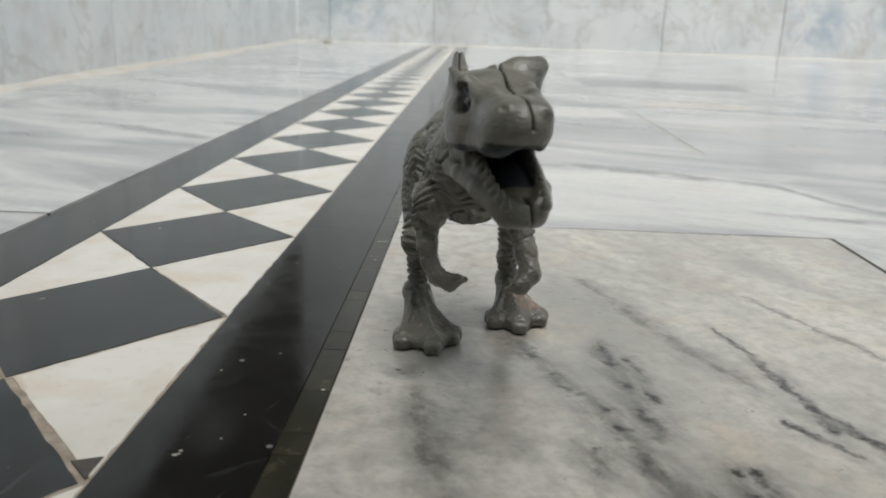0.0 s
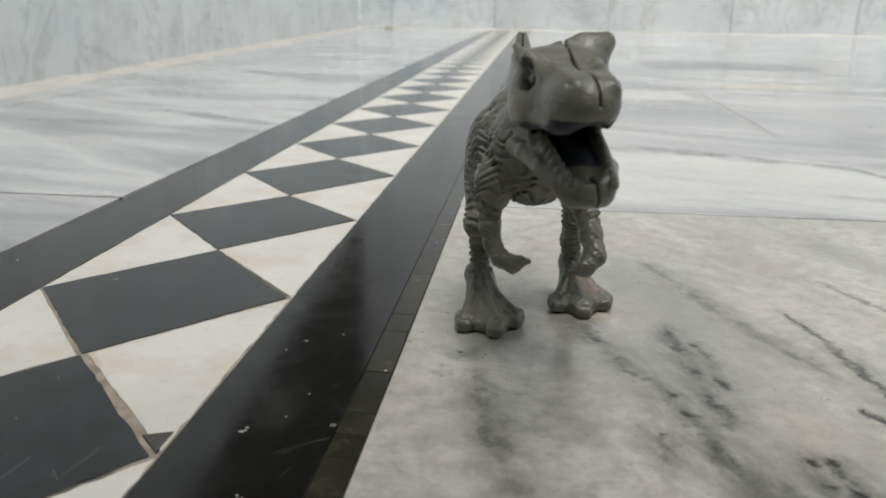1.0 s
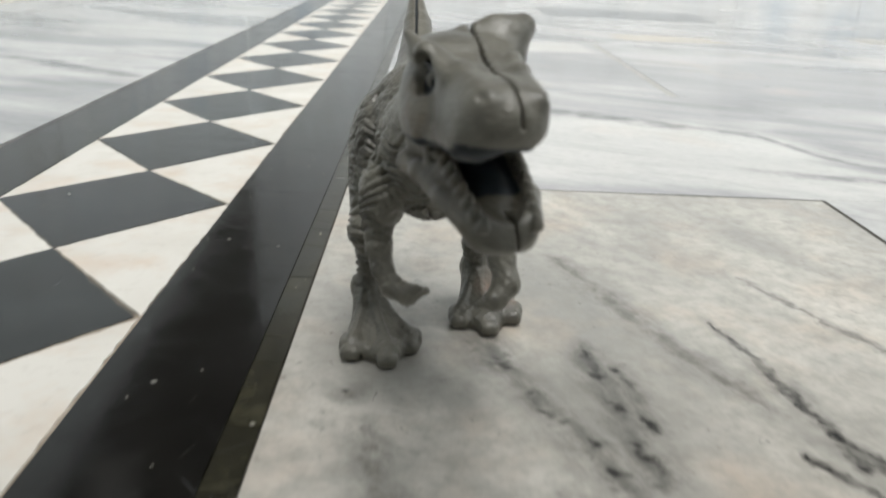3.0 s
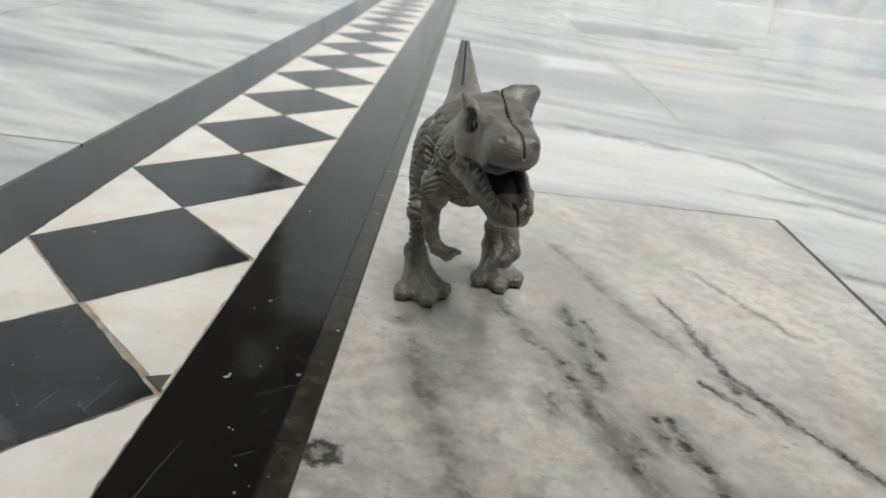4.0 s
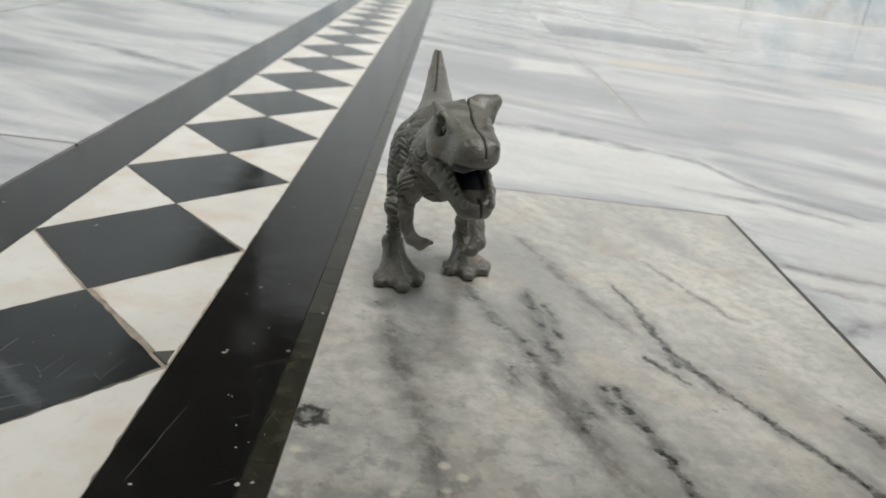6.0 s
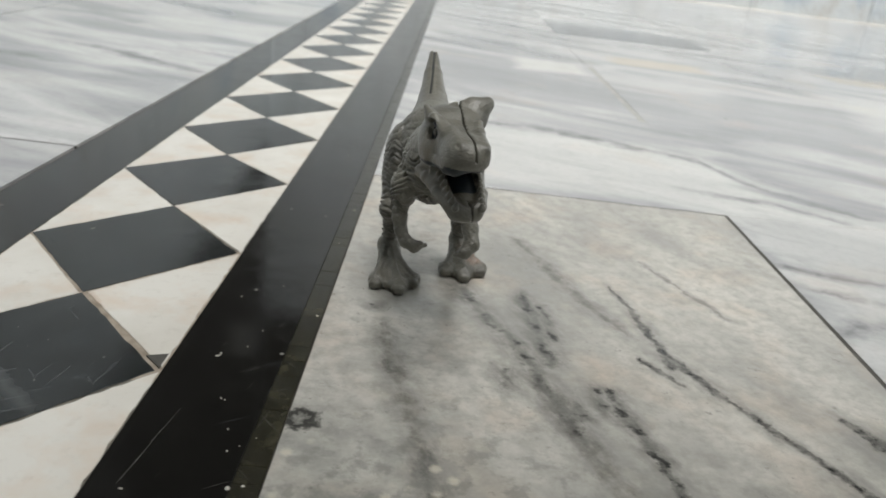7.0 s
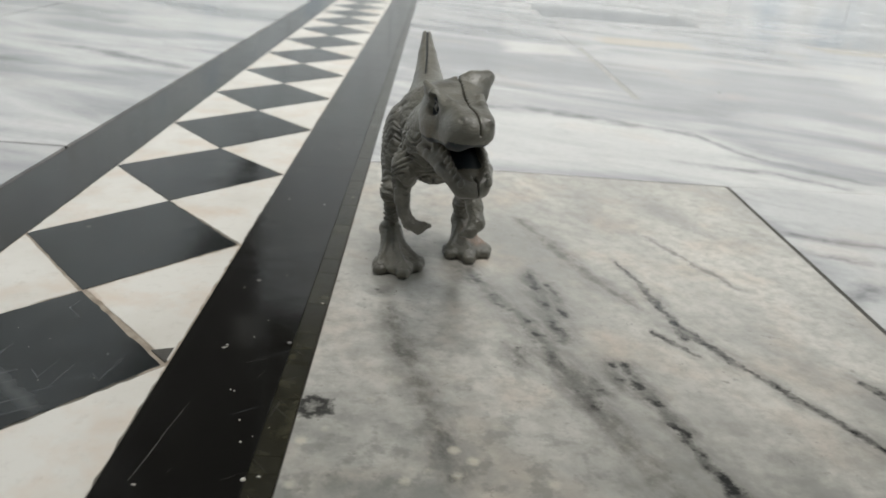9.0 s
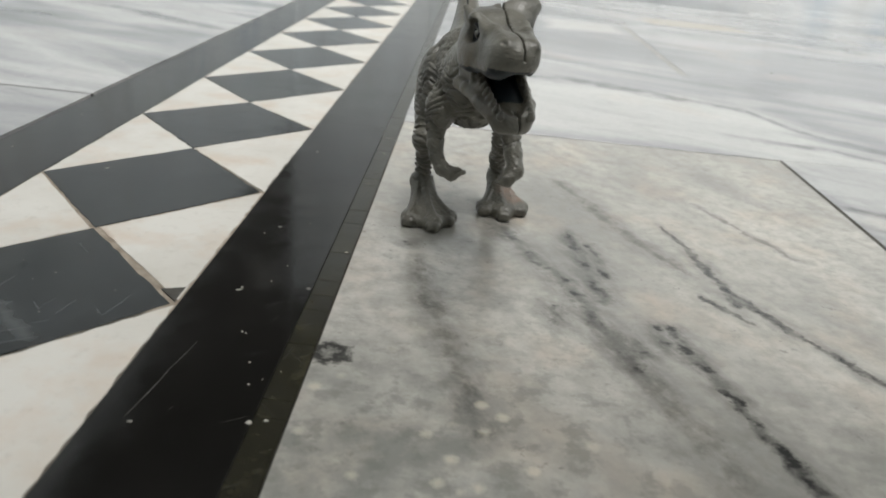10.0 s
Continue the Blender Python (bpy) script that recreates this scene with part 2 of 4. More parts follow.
    col = m.mix(m.ramp(m.math("DIVIDE", ring, 0.02), [(0.08, 0.35), (0.26, 1.0), (0.40, 0.9), (0.54, 0.0)]), col, (0.045, 0.045, 0.042))
    flecks = m.ramp(m.math("ADD", m.voronoi(at, 70), m.math("MULTIPLY", rag, 0.12)), [(0.10, 0.5), (0.26, 0.0)])
    low = m.math("SUBTRACT", 1.0, m.math("DIVIDE", m.vec("DISTANCE", at, (0.12, -0.42, 0)), 0.09), clamp=True)
    col = m.mix(m.math("MULTIPLY", flecks, m.ramp(low, [(0.0, 0.08), (0.4, 1.0)])), col, (0.74, 0.68, 0.56))
    rough = m.ramp(m.noise(at, 8, 3, 0.5), [(0.3, 0.12), (0.7, 0.20)])
    return m.finish(col, rough, m.noise(at, 160, 4, 0.6), 0.02, 0.0006)


def marble_streaked(name, dark, mid, light, turn, lines=(), zones=(), warm=0.3):
    """Grey and white marble with long wavy streaks; lines run along x, zones are broad grey or stained patches."""
    m = Nodes(name)
    at = m.along(turn, 0.75, 2.8)
    band = m.noise(at, 2.6, 6, 0.50, 0.6)
    col = m.ramp(band, [(0.30, dark), (0.44, mid), (0.56, light), (0.70, mid)])
    for (x0, y0, x1, y1), tint, amount in zones:
        c, h = ((x0 + x1) / 2, (y0 + y1) / 2, 0.0), ((x1 - x0) / 2, (y1 - y0) / 2, 1.0)
        q = m.vec("ABSOLUTE", m.vec("DIVIDE", m.vec("SUBTRACT", m.geo, c), h))
        e = m.xyz(q)
        k = m.math("SUBTRACT", 1.15, m.math("MAXIMUM", e[0], e[1]))
        k = m.math("ADD", k, m.math("MULTIPLY", m.math("SUBTRACT", m.noise(at, 5, 5, 0.6), 0.5), 1.3))
        col = m.mix(m.ramp(k, [(0.0, 0.0), (0.35, amount)]), col, tint)
    thin = m.ramp(m.noise(at, 4.5, 7, 0.6, 1.0), [(0.455, 0.0), (0.50, 0.22), (0.53, 0.0)])
    col = m.mix(m.math("MULTIPLY", thin, m.ramp(m.noise(m.geo, 4, 3), [(0.4, 0.1), (0.6, 1.0)])), col, tuple(c * 0.8 for c in dark))
    col = m.mix(m.ramp(m.noise(at, 14, 6, 0.6), [(0.5, 0.0), (0.78, 0.2)]), col, dark)
    for pts in lines:
        col = m.mix(m.vein([(x, y, min(1.0, s * 1.1), w * 4.0) for x, y, s, w in pts], 0.014, 14, True, 1.0), col, tuple(c * 0.72 for c in dark))
    col = m.mix(m.ramp(m.noise(m.geo, 6, 5, 0.6), [(0.56, 0.0), (0.75, warm)]), col, (0.62, 0.50, 0.40))
    col = m.mix(m.ramp(m.noise(m.geo, 110, 4, 0.7), [(0.45, 0.0), (0.8, 0.25)]), col, dark)
    rough = m.ramp(m.noise(m.geo, 6, 3, 0.5), [(0.3, 0.08), (0.7, 0.15)])
    return m.finish(col, rough, m.noise(m.geo, 25, 3, 0.5), 0.04, 0.001)


def stone_black(name, colour, gloss, speck=0.4, ior=1.52, worn=0.3, bloom=None):
    """Honed black stone with scratches, grey bloom and pale flecks."""
    m = Nodes(name)
    at = m.shifted(3.0)
    col = m.mix(m.ramp(m.noise(at, 30, 6, 0.7, 0.5), [(0.48, 0.0), (0.70, 0.9)]), colour, tuple(c * 3.0 + 0.001 for c in colour))
    col = m.mix(m.ramp(m.noise(at, 150, 4, 0.65), [(0.48, 0.0), (0.8, 0.35)]), col, tuple(c * 3.5 + 0.004 for c in colour))
    if bloom:
        cloud = m.math("MULTIPLY", m.ramp(m.noise(at, 62, 6, 0.68, 0.8), [(0.40, 0.0), (0.66, 1.0)]), m.ramp(m.noise(at, 15, 3, 0.5), [(0.35, 0.35), (0.6, 1.0)]))
        col = m.mix(cloud, col, bloom)
        milky = m.ramp(m.noise(m.along(52, 7.0, 26.0, 2.0), 1.0, 5, 0.6, 0.4), [(0.58, 0.0), (0.76, 0.7)])
        col = m.mix(milky, col, tuple(c * 2.0 for c in bloom))
        col = m.mix(m.math("MULTIPLY", m.streak((-0.085, -0.327), (-0.036, -0.370), 0.006), 0.4), col, (0.13, 0.14, 0.14))
        col = m.mix(m.math("MULTIPLY", m.streak((0.030, -0.262), (0.040, -0.300), 0.012, 0.02), 0.5), col, (0.035, 0.035, 0.033))
    for deg, step in ((34, 1.0), (-48, 4.0), (80, 7.0)):
        line = m.noise(m.along(deg, 14.0, 420.0, step), 1.0, 2, 0.5, 0.2)
        line = m.math("MULTIPLY", m.ramp(line, [(0.64, 0.0), (0.72, worn)]), m.ramp(m.noise(m.vec("ADD", at, (step, 0, 0)), 26, 3), [(0.48, 0.0), (0.62, 1.0)]))
        col = m.mix(line, col, (0.10, 0.105, 0.11))
    col = m.mix(m.ramp(m.voronoi(at, 38), [(0.035, speck), (0.06, 0.0)]), col, (0.45, 0.44, 0.40))
    rough = m.ramp(m.noise(at, 22, 7, 0.72, 0.4), [(0.34, gloss - 0.04), (0.66, gloss + 0.09)])
    return m.finish(col, rough, m.noise(at, 220, 4, 0.6), 0.02, 0.0006, ior=ior)


def tile_white():
    """Creamy white marble tile with pinkish patches and dirty pores."""
    m = Nodes("white_marble_tile")
    at = m.shifted(5.0)
    col = m.ramp(m.noise(at, 12, 5, 0.6), [(0.3, (0.69, 0.66, 0.60)), (0.6, (0.79, 0.768, 0.715))])
    col = m.mix(m.ramp(m.noise(m.vec("ADD", at, (2, 5, 0)), 22, 4, 0.6), [(0.48, 0.0), (0.72, 0.6)]), col, (0.70, 0.56, 0.44))
    col = m.mix(m.ramp(m.noise(at, 130, 4, 0.7), [(0.55, 0.0), (0.8, 0.3)]), col, (0.45, 0.42, 0.36))
    col = m.mix(m.math("MULTIPLY", m.streak((-0.073, -0.240), (-0.033, -0.294), 0.0065, 0.008, 130), 0.75), col, (0.46, 0.31, 0.20))
    rough = m.ramp(m.noise(at, 40, 4, 0.6), [(0.3, 0.14), (0.7, 0.24)])
    return m.finish(col, rough, m.noise(at, 180, 4, 0.6), 0.03, 0.0006)


def wall_marble():
    """White marble facing, grimy towards brown in patches, with blue-grey smears."""
    m = Nodes("wall_marble")
    at = m.shifted(4.0)
    col = m.ramp(m.noise(at, 3.0, 6, 0.62), [(0.28, (0.62, 0.66, 0.68)), (0.48, (0.76, 0.80, 0.82)), (0.7, (0.83, 0.86, 0.86))])
    col = m.mix(m.ramp(m.noise(m.shifted(4.0, (1, 1, 0.85)), 7, 6, 0.65), [(0.52, 0.0), (0.72, 0.6)]), col, (0.55, 0.53, 0.49))
    crack = m.ramp(m.noise(m.shifted(6.0, (1, 1, 0.8)), 3.5, 6, 0.6, 1.0), [(0.48, 0.0), (0.50, 0.4), (0.52, 0.0)])
    col = m.mix(crack, col, (0.45, 0.44, 0.42))
    for c, r in (((2.12, 4.32, 0.19), 0.20), ((-0.62, 4.68, 0.30), 0.32), ((-0.95, 3.2, 0.45), 0.30), ((-0.9, 2.3, 0.42), 0.16), ((2.6, 4.25, 0.25), 0.25)):
        q = m.math("SUBTRACT", 1.0, m.math("DIVIDE", m.vec("DISTANCE", m.geo, c), r), clamp=True)
        q = m.math("MULTIPLY", m.ramp(q, [(0.0, 0.0), (0.5, 1.0)]), m.ramp(m.noise(m.geo, 9, 5, 0.6), [(0.42, 0.0), (0.62, 0.75)]))
        col = m.mix(q, col, (0.40, 0.50, 0.60))
    rough = m.ramp(m.noise(at, 20, 4, 0.6), [(0.3, 0.25), (0.7, 0.5)])
    return m.finish(col, rough, m.noise(at, 60, 4, 0.6), 0.1, 0.001)


def plain_rough(name, a, b, scale, rough=0.85, bump=0.3):
    m = Nodes(name)
    col = m.mix(m.ramp(m.noise(m.geo, scale, 6, 0.65), [(0.3, 0.0), (0.7, 1.0)]), a, b)
    return m.finish(col, rough, m.noise(m.geo, scale * 4, 4, 0.6), bump, 0.001)


def toy_grey():
    """Moulded satin grey plastic, unevenly rubbed, with a brown worn foot and an olive stained jaw."""
    m = Nodes("grey_toy_plastic")
    at = m.geo
    col = m.ramp(m.noise(at, 50, 5, 0.6), [(0.3, (0.118, 0.112, 0.090)), (0.7, (0.192, 0.184, 0.150))])
    col = m.mix(m.ramp(m.noise(at, 300, 4, 0.7), [(0.47, 0.0), (0.75, 0.3)]), col, (0.05, 0.05, 0.046))
    near = m.math("SUBTRACT", 1.0, m.math("DIVIDE", m.vec("DISTANCE", at, (0.1665, -0.146, 0.013)), 0.013), clamp=True)
    near = m.math("MULTIPLY", m.ramp(near, [(0.0, 0.0), (0.5, 1.0)]), m.ramp(m.noise(at, 120, 4, 0.6), [(0.35, 0.3), (0.6, 0.9)]))
    col = m.mix(near, col, (0.29, 0.19, 0.135))
    jaw = m.math("SUBTRACT", 1.0, m.math("DIVIDE", m.vec("DISTANCE", at, (0.133, -0.277, 0.104)), 0.030), clamp=True)
    jaw = m.math("MULTIPLY", m.ramp(jaw, [(0.0, 0.0), (0.4, 0.9)]), m.ramp(m.noise(at, 170, 4, 0.6), [(0.38, 0.2), (0.6, 0.95)]))
    col = m.mix(jaw, col, (0.125, 0.098, 0.058))
    col = m.mix(m.ramp(m.noise(m.vec("ADD", at, (1, 2, 3)), 42, 5, 0.65), [(0.50, 0.0), (0.66, 0.55)]), col, (0.05, 0.049, 0.043))
    rough = m.ramp(m.noise(at, 110, 4, 0.6), [(0.3, 0.36), (0.7, 0.52)])
    crease = m.ramp(m.voronoi(m.vec("MULTIPLY", m.vec("ADD", at, m.vec("MULTIPLY", m.bend(at, 140), (0.004, 0.004, 0.004))), (1, 0.8, 1.8)), 420), [(0.05, 0.0), (0.6, 1.0)])
    wrinkle = m.math("ADD", m.math("MULTIPLY", crease, 0.5), m.noise(m.vec("MULTIPLY", at, (1, 1, 1.7)), 260, 4, 0.6))
    m.bsdf.inputs["Coat Weight"].default_value = 0.5
    m.bsdf.inputs["Coat Roughness"].default_value = 0.32
    return m.finish(col, rough, wrinkle, 0.5, 0.0007, ior=1.55)


M_MAIN = marble_main()
GREY = (0.35, 0.355, 0.37)
M_PALE = marble_streaked("pale_streaked_marble", (0.235, 0.24, 0.252), (0.395, 0.40, 0.412), (0.575, 0.575, 0.575), -24, (
    [(0.10, 0.36, 0.3, 0.010), (0.20, 0.352, 0.7, 0.010), (0.263, 0.350, 0.8, 0.012), (0.326, 0.323, 0.9, 0.014), (0.381, 0.305, 0.9, 0.014), (0.456, 0.261, 0.8, 0.013), (0.484, 0.19, 0.7, 0.012), (0.53, 0.147, 0.8, 0.010), (0.583, 0.105, 0.7, 0.010)],
    [(0.40, 0.14, 0.3, 0.008), (0.441, 0.127, 0.7, 0.008), (0.492, 0.115, 0.7, 0.008), (0.55, 0.075, 0.6, 0.008)],
    [(0.42, -0.055, 0.7, 0.008), (0.453, -0.073, 0.9, 0.008), (0.52, -0.085, 0.6, 0.008)],
    [(0.42, -0.19, 0.7, 0.010), (0.45, -0.17, 0.8, 0.014), (0.52, -0.16, 0.6, 0.010)],
    [(0.42, -0.10, 0.5, 0.006), (0.46, -0.115, 0.8, 0.008), (0.56, -0.13, 0.5, 0.008)],
), (((0.05, 0.52, 0.42, 1.0), GREY, 0.75), ((0.40, 0.45, 0.85, 0.78), GREY, 0.65), ((0.424, 0.47, 0.437, 0.66), (0.30, 0.30, 0.29), 0.6), ((0.50, 1.08, 0.72, 1.20), (0.62, 0.52, 0.36), 0.5), ((1.05, 1.2, 1.3, 1.32), (0.62, 0.52, 0.36), 0.45), ((0.12, 0.08, 0.50, 0.32), (0.72, 0.72, 0.70), 0.7), ((0.424, -0.34, 0.62, 0.10), (0.72, 0.72, 0.70), 0.5), ((0.88, 0.2, 1.3, 1.0), (0.70, 0.70, 0.69), 0.7), ((0.27, 0.85, 0.41, 1.0), (0.74, 0.73, 0.70), 0.7)))
M_GREY = marble_streaked("grey_streaked_marble", (0.25, 0.26, 0.27), (0.43, 0.44, 0.45), (0.66, 0.66, 0.66), -20, (
    [(-0.48, 0.58, 0.3, 0.008), (-0.404, 0.551, 0.7, 0.012), (-0.307, 0.500, 0.9, 0.014), (-0.22, 0.455, 0.6, 0.012)],
    [(-0.55, 0.44, 0.6, 0.009), (-0.444, 0.424, 0.7, 0.010), (-0.40, 0.41, 0.3, 0.010)],
), (((-0.45, 0.80, -0.22, 1.0), (0.70, 0.70, 0.68), 0.6), ((-0.35, 1.2, -0.2, 1.5), (0.70, 0.70, 0.68), 0.6)), 0.15)
M_DARK = marble_streaked("blue_grey_marble", (0.13, 0.14, 0.155), (0.17, 0.18, 0.20), (0.23, 0.24, 0.26), -10, (), (), 0.0)
M_BLACK = stone_black("black_stone", (0.0018, 0.0017, 0.0014), 0.09, ior=1.56, bloom=(0.0042, 0.0041, 0.0034))
M_DIAMOND = stone_black("charcoal_tile", (0.0052, 0.0066, 0.0066), 0.09, ior=1.56, worn=0.7, bloom=(0.022, 0.027, 0.030))
M_EDGE = stone_black("olive_grey_edging", (0.019, 0.018, 0.011), 0.16, 0.5, ior=1.50)
M_WHITE = tile_white()
M_WALL = wall_marble()
M_GROUT = plain_rough("grout", (0.10, 0.092, 0.078), (0.20, 0.18, 0.15), 40)
M_TAN = plain_rough("stained_grout", (0.22, 0.18, 0.14), (0.46, 0.40, 0.33), 90)
M_COVE = plain_rough("stained_mortar", (0.47, 0.445, 0.40), (0.60, 0.585, 0.55), 12)
# for unseen upper panels, added to keep reflections in the near black stone dark
M_UNSEEN_DARK = plain_rough("unseen_dark_panels", (0.062, 0.058, 0.052), (0.10, 0.093, 0.084), 3)
M_PLASTER = plain_rough("plaster", (0.55, 0.54, 0.52), (0.68, 0.67, 0.65), 3)
M_FLECK = plain_rough("pale_flecks", (0.40, 0.38, 0.32), (0.62, 0.60, 0.54), 200)
M_SCUFF = plain_rough("pale_scuff", (0.06, 0.058, 0.052), (0.16, 0.155, 0.14), 300)
M_FILLED = plain_rough("grey_joint_filler", (0.30, 0.30, 0.285), (0.42, 0.41, 0.39), 60, 0.25, 0.05)
M_JOINT = plain_rough("dark_joint", (0.05, 0.048, 0.042), (0.10, 0.095, 0.085), 60)
M_TOY = toy_grey()
# dark mouth colour, also painted shade for lip underside, eye socket and tail seam
mm = Nodes("dark_mouth_and_shade")
M_MOUTH_SHADE = mm.finish(mm.ramp(mm.noise(mm.geo, 120, 4), [(0.3, (0.010, 0.014, 0.017)), (0.7, (0.026, 0.036, 0.044))]), 0.35)


# ---------- mesh helpers ----------
def mesh_of(name, verts, faces, mats, smooth=False):
    me = bpy.data.meshes.new(name)
    me.from_pydata([tuple(v) for v in verts], [], faces)
    for mat in mats:
        me.materials.append(mat)
    if smooth:
        me.shade_smooth()
    me.update()
    return me


def slab_mesh(name, poly, z0, z1, mat, bevel=0.0008):
    """A flat stone piece: the outline poly (counter-clockwise) from z0 to z1 with an eased top edge."""
    n = len(poly)
    inner = []
    for i in range(n):
        p, a, b = (Vector(poly[j % n]) for j in (i, i - 1, i + 1))
        e1, e2 = (p - a).normalized(), (b - p).normalized()
        n1, n2 = Vector((-e1.y, e1.x)), Vector((-e2.y, e2.x))
        inner.append(p + (n1 + n2) * (bevel / (1 + n1.dot(n2) + 1e-6)))
    verts = [(p[0], p[1], z0) for p in poly] + [(p[0], p[1], z1 - bevel) for p in poly] + [(p.x, p.y, z1) for p in inner]
    faces = [tuple(range(2 * n, 3 * n)), tuple(reversed(range(n)))]
    for r in (0, n):
        faces += [(r + i, r + (i + 1) % n, r + n + (i + 1) % n, r + n + i) for i in range(n)]
    return mesh_of(name, verts, faces, [mat])


def box_mesh(name, lo, hi, mat, bevel=0.0):
    bm = bmesh.new()
    bmesh.ops.create_cube(bm, size=1)
    for v in bm.verts:
        v.co = Vector([(lo[i] + hi[i]) / 2 + v.co[i] * (hi[i] - lo[i]) for i in range(3)])
    if bevel:
        bmesh.ops.bevel(bm, geom=bm.edges[:], offset=bevel, segments=2, affect="EDGES")
    me = bpy.data.meshes.new(name)
    bm.to_mesh(me)
    bm.free()
    me.materials.append(mat)
    return me


def piece(name, me, parent, label=""):
    ob = new(name, me)
    ob.parent = parent
    return tagged(ob, label)


# ---------- the toy: one moulded figure built from blended solids ----------
class Clay:
    """A distance field on a grid, blended from solids and turned into one mesh."""

    def __init__(self, lo, hi, step):
        self.lo, self.step = np.array(lo), step
        self.shape = [int(round((hi[i] - lo[i]) / step)) + 1 for i in range(3)]
        self.d = np.full(self.shape, 0.02, np.float32)

    def region(self, centre, reach):
        a = [max(0, int((centre[i] - reach[i] - self.lo[i]) / self.step)) for i in range(3)]
        b = [min(self.shape[i], int((centre[i] + reach[i] - self.lo[i]) / self.step) + 2) for i in range(3)]
        sl = tuple(slice(a[i], b[i]) for i in range(3))
        ax = [self.lo[i] + self.step * np.arange(a[i], b[i]) for i in range(3)]
        return sl, np.meshgrid(*ax, indexing="ij", sparse=True)

    def blend(self, sl, e, k):
        d = self.d[sl]
        h = np.clip(0.5 + 0.5 * (d - e) / k, 0, 1)
        self.d[sl] = d + (e - d) * h - k * h * (1 - h)

    def carve(self, sl, e, k):
        d = self.d[sl]
        h = np.clip(0.5 - 0.5 * (d + e) / k, 0, 1)
        self.d[sl] = d + (-e - d) * h + k * h * (1 - h)

    def limb(self, pts, k=0.004, cut=False):
        """A rounded limb through points of (x, y, z, radius)."""
        for p, q in zip(pts[:-1], pts[1:]):
            a, b = np.array(p[:3]), np.array(q[:3])
            r = max(p[3], q[3]) + 0.008
            sl, (x, y, z) = self.region((a + b) / 2, np.abs(b - a) / 2 + r)
            u = b - a
            t = np.clip(((x - a[0]) * u[0] + (y - a[1]) * u[1] + (z - a[2]) * u[2]) / (u @ u), 0, 1)
            e = np.sqrt((x - a[0] - t * u[0]) ** 2 + (y - a[1] - t * u[1]) ** 2 + (z - a[2] - t * u[2]) ** 2) - (p[3] + (q[3] - p[3]) * t)
            (self.carve if cut else self.blend)(sl, e, k)

    def egg(self, c, r, axes=None, k=0.006, cut=False):
        axes = np.eye(3) if axes is None else np.array(axes)
        reach = np.array([max(r)] * 3) + 0.008
        sl, (x, y, z) = self.region(c, reach)
        q = [(x - c[0]) * a[0] + (y - c[1]) * a[1] + (z - c[2]) * a[2] for a in axes]
        k0 = np.sqrt(sum((q[i] / r[i]) ** 2 for i in range(3)))
        k1 = np.sqrt(sum((q[i] / r[i] ** 2) ** 2 for i in range(3))) + 1e-9
        e = k0 * (k0 - 1) / k1
        (self.carve if cut else self.blend)(sl, e, k)

    def block(self, c, r, axes, edge, k=0.004, taper=0.0, cut=False):
        """A rounded block of half sizes r, narrowing by taper towards its second axis."""
        axes = np.array(axes)
        reach = np.array([float(np.linalg.norm(r))] * 3) + 0.006
        sl, (x, y, z) = self.region(c, reach)
        q = [(x - c[0]) * a[0] + (y - c[1]) * a[1] + (z - c[2]) * a[2] for a in axes]
        slim = 1 - taper * np.clip(q[1] / r[1], -1, 1)
        p = [np.abs(q[0]) / slim - r[0] + edge, np.abs(q[1]) - r[1] + edge, np.abs(q[2]) - r[2] + edge]
        e = np.sqrt(sum(np.maximum(v, 0) ** 2 for v in p)) + np.minimum(np.maximum(np.maximum(p[0], p[1]), p[2]), 0) - edge
        (self.carve if cut else self.blend)(sl, e, k)

    def surface(self):
        """Vertices and faces of the zero level, one vertex a cell."""
        d = self.d
        neg = d < 0
        s = [n - 1 for n in d.shape]
        tot = np.zeros(s, np.int8)
        corners = [(i, j, k) for i in (0, 1) for j in (0, 1) for k in (0, 1)]
        for i, j, k in corners:
            tot += neg[i:i + s[0], j:j + s[1], k:k + s[2]]
        cells = np.argwhere((tot > 0) & (tot < 8))
        index = np.full(s, -1, np.int32)
        index[tuple(cells.T)] = np.arange(len(cells))
        acc, cnt = np.zeros((len(cells), 3)), np.zeros(len(cells))
        for a in corners:
            for ax in range(3):
                if a[ax]:
                    continue
                b = list(a)
                b[ax] = 1
                da, db = d[tuple((cells + a).T)], d[tuple((cells + b).T)]
                hit = (da < 0) != (db < 0)
                t = np.where(hit, da / np.where(hit, da - db, 1), 0)
                p = np.array(a, float)[None, :].repeat(len(cells), 0)
                p[:, ax] += t
                acc += p * hit[:, None]
                cnt += hit
        verts = self.lo + self.step * (cells + acc / cnt[:, None])
        faces = []
        for ax in range(3):
            o1, o2 = (ax + 1) % 3, (ax + 2) % 3
            sa, sb = [slice(1, -1)] * 3, [slice(1, -1)] * 3
            sa[ax], sb[ax] = slice(0, -1), slice(1, None)
            flip = neg[tuple(sa)] != neg[tuple(sb)]
            base = np.argwhere(flip)
            off = np.ones(3, int)
            off[ax] = 0
            base = base + off
            u, v = np.zeros(3, int), np.zeros(3, int)
            u[o1], v[o2] = 1, 1
            quad = np.stack([index[tuple((base - w).T)] for w in (u + v, v, 0 * u, u)], 1)
            inside = neg[tuple(base.T)]
            quad[~inside] = quad[~inside][:, ::-1]
            faces.append(quad)
        return verts, np.concatenate(faces)


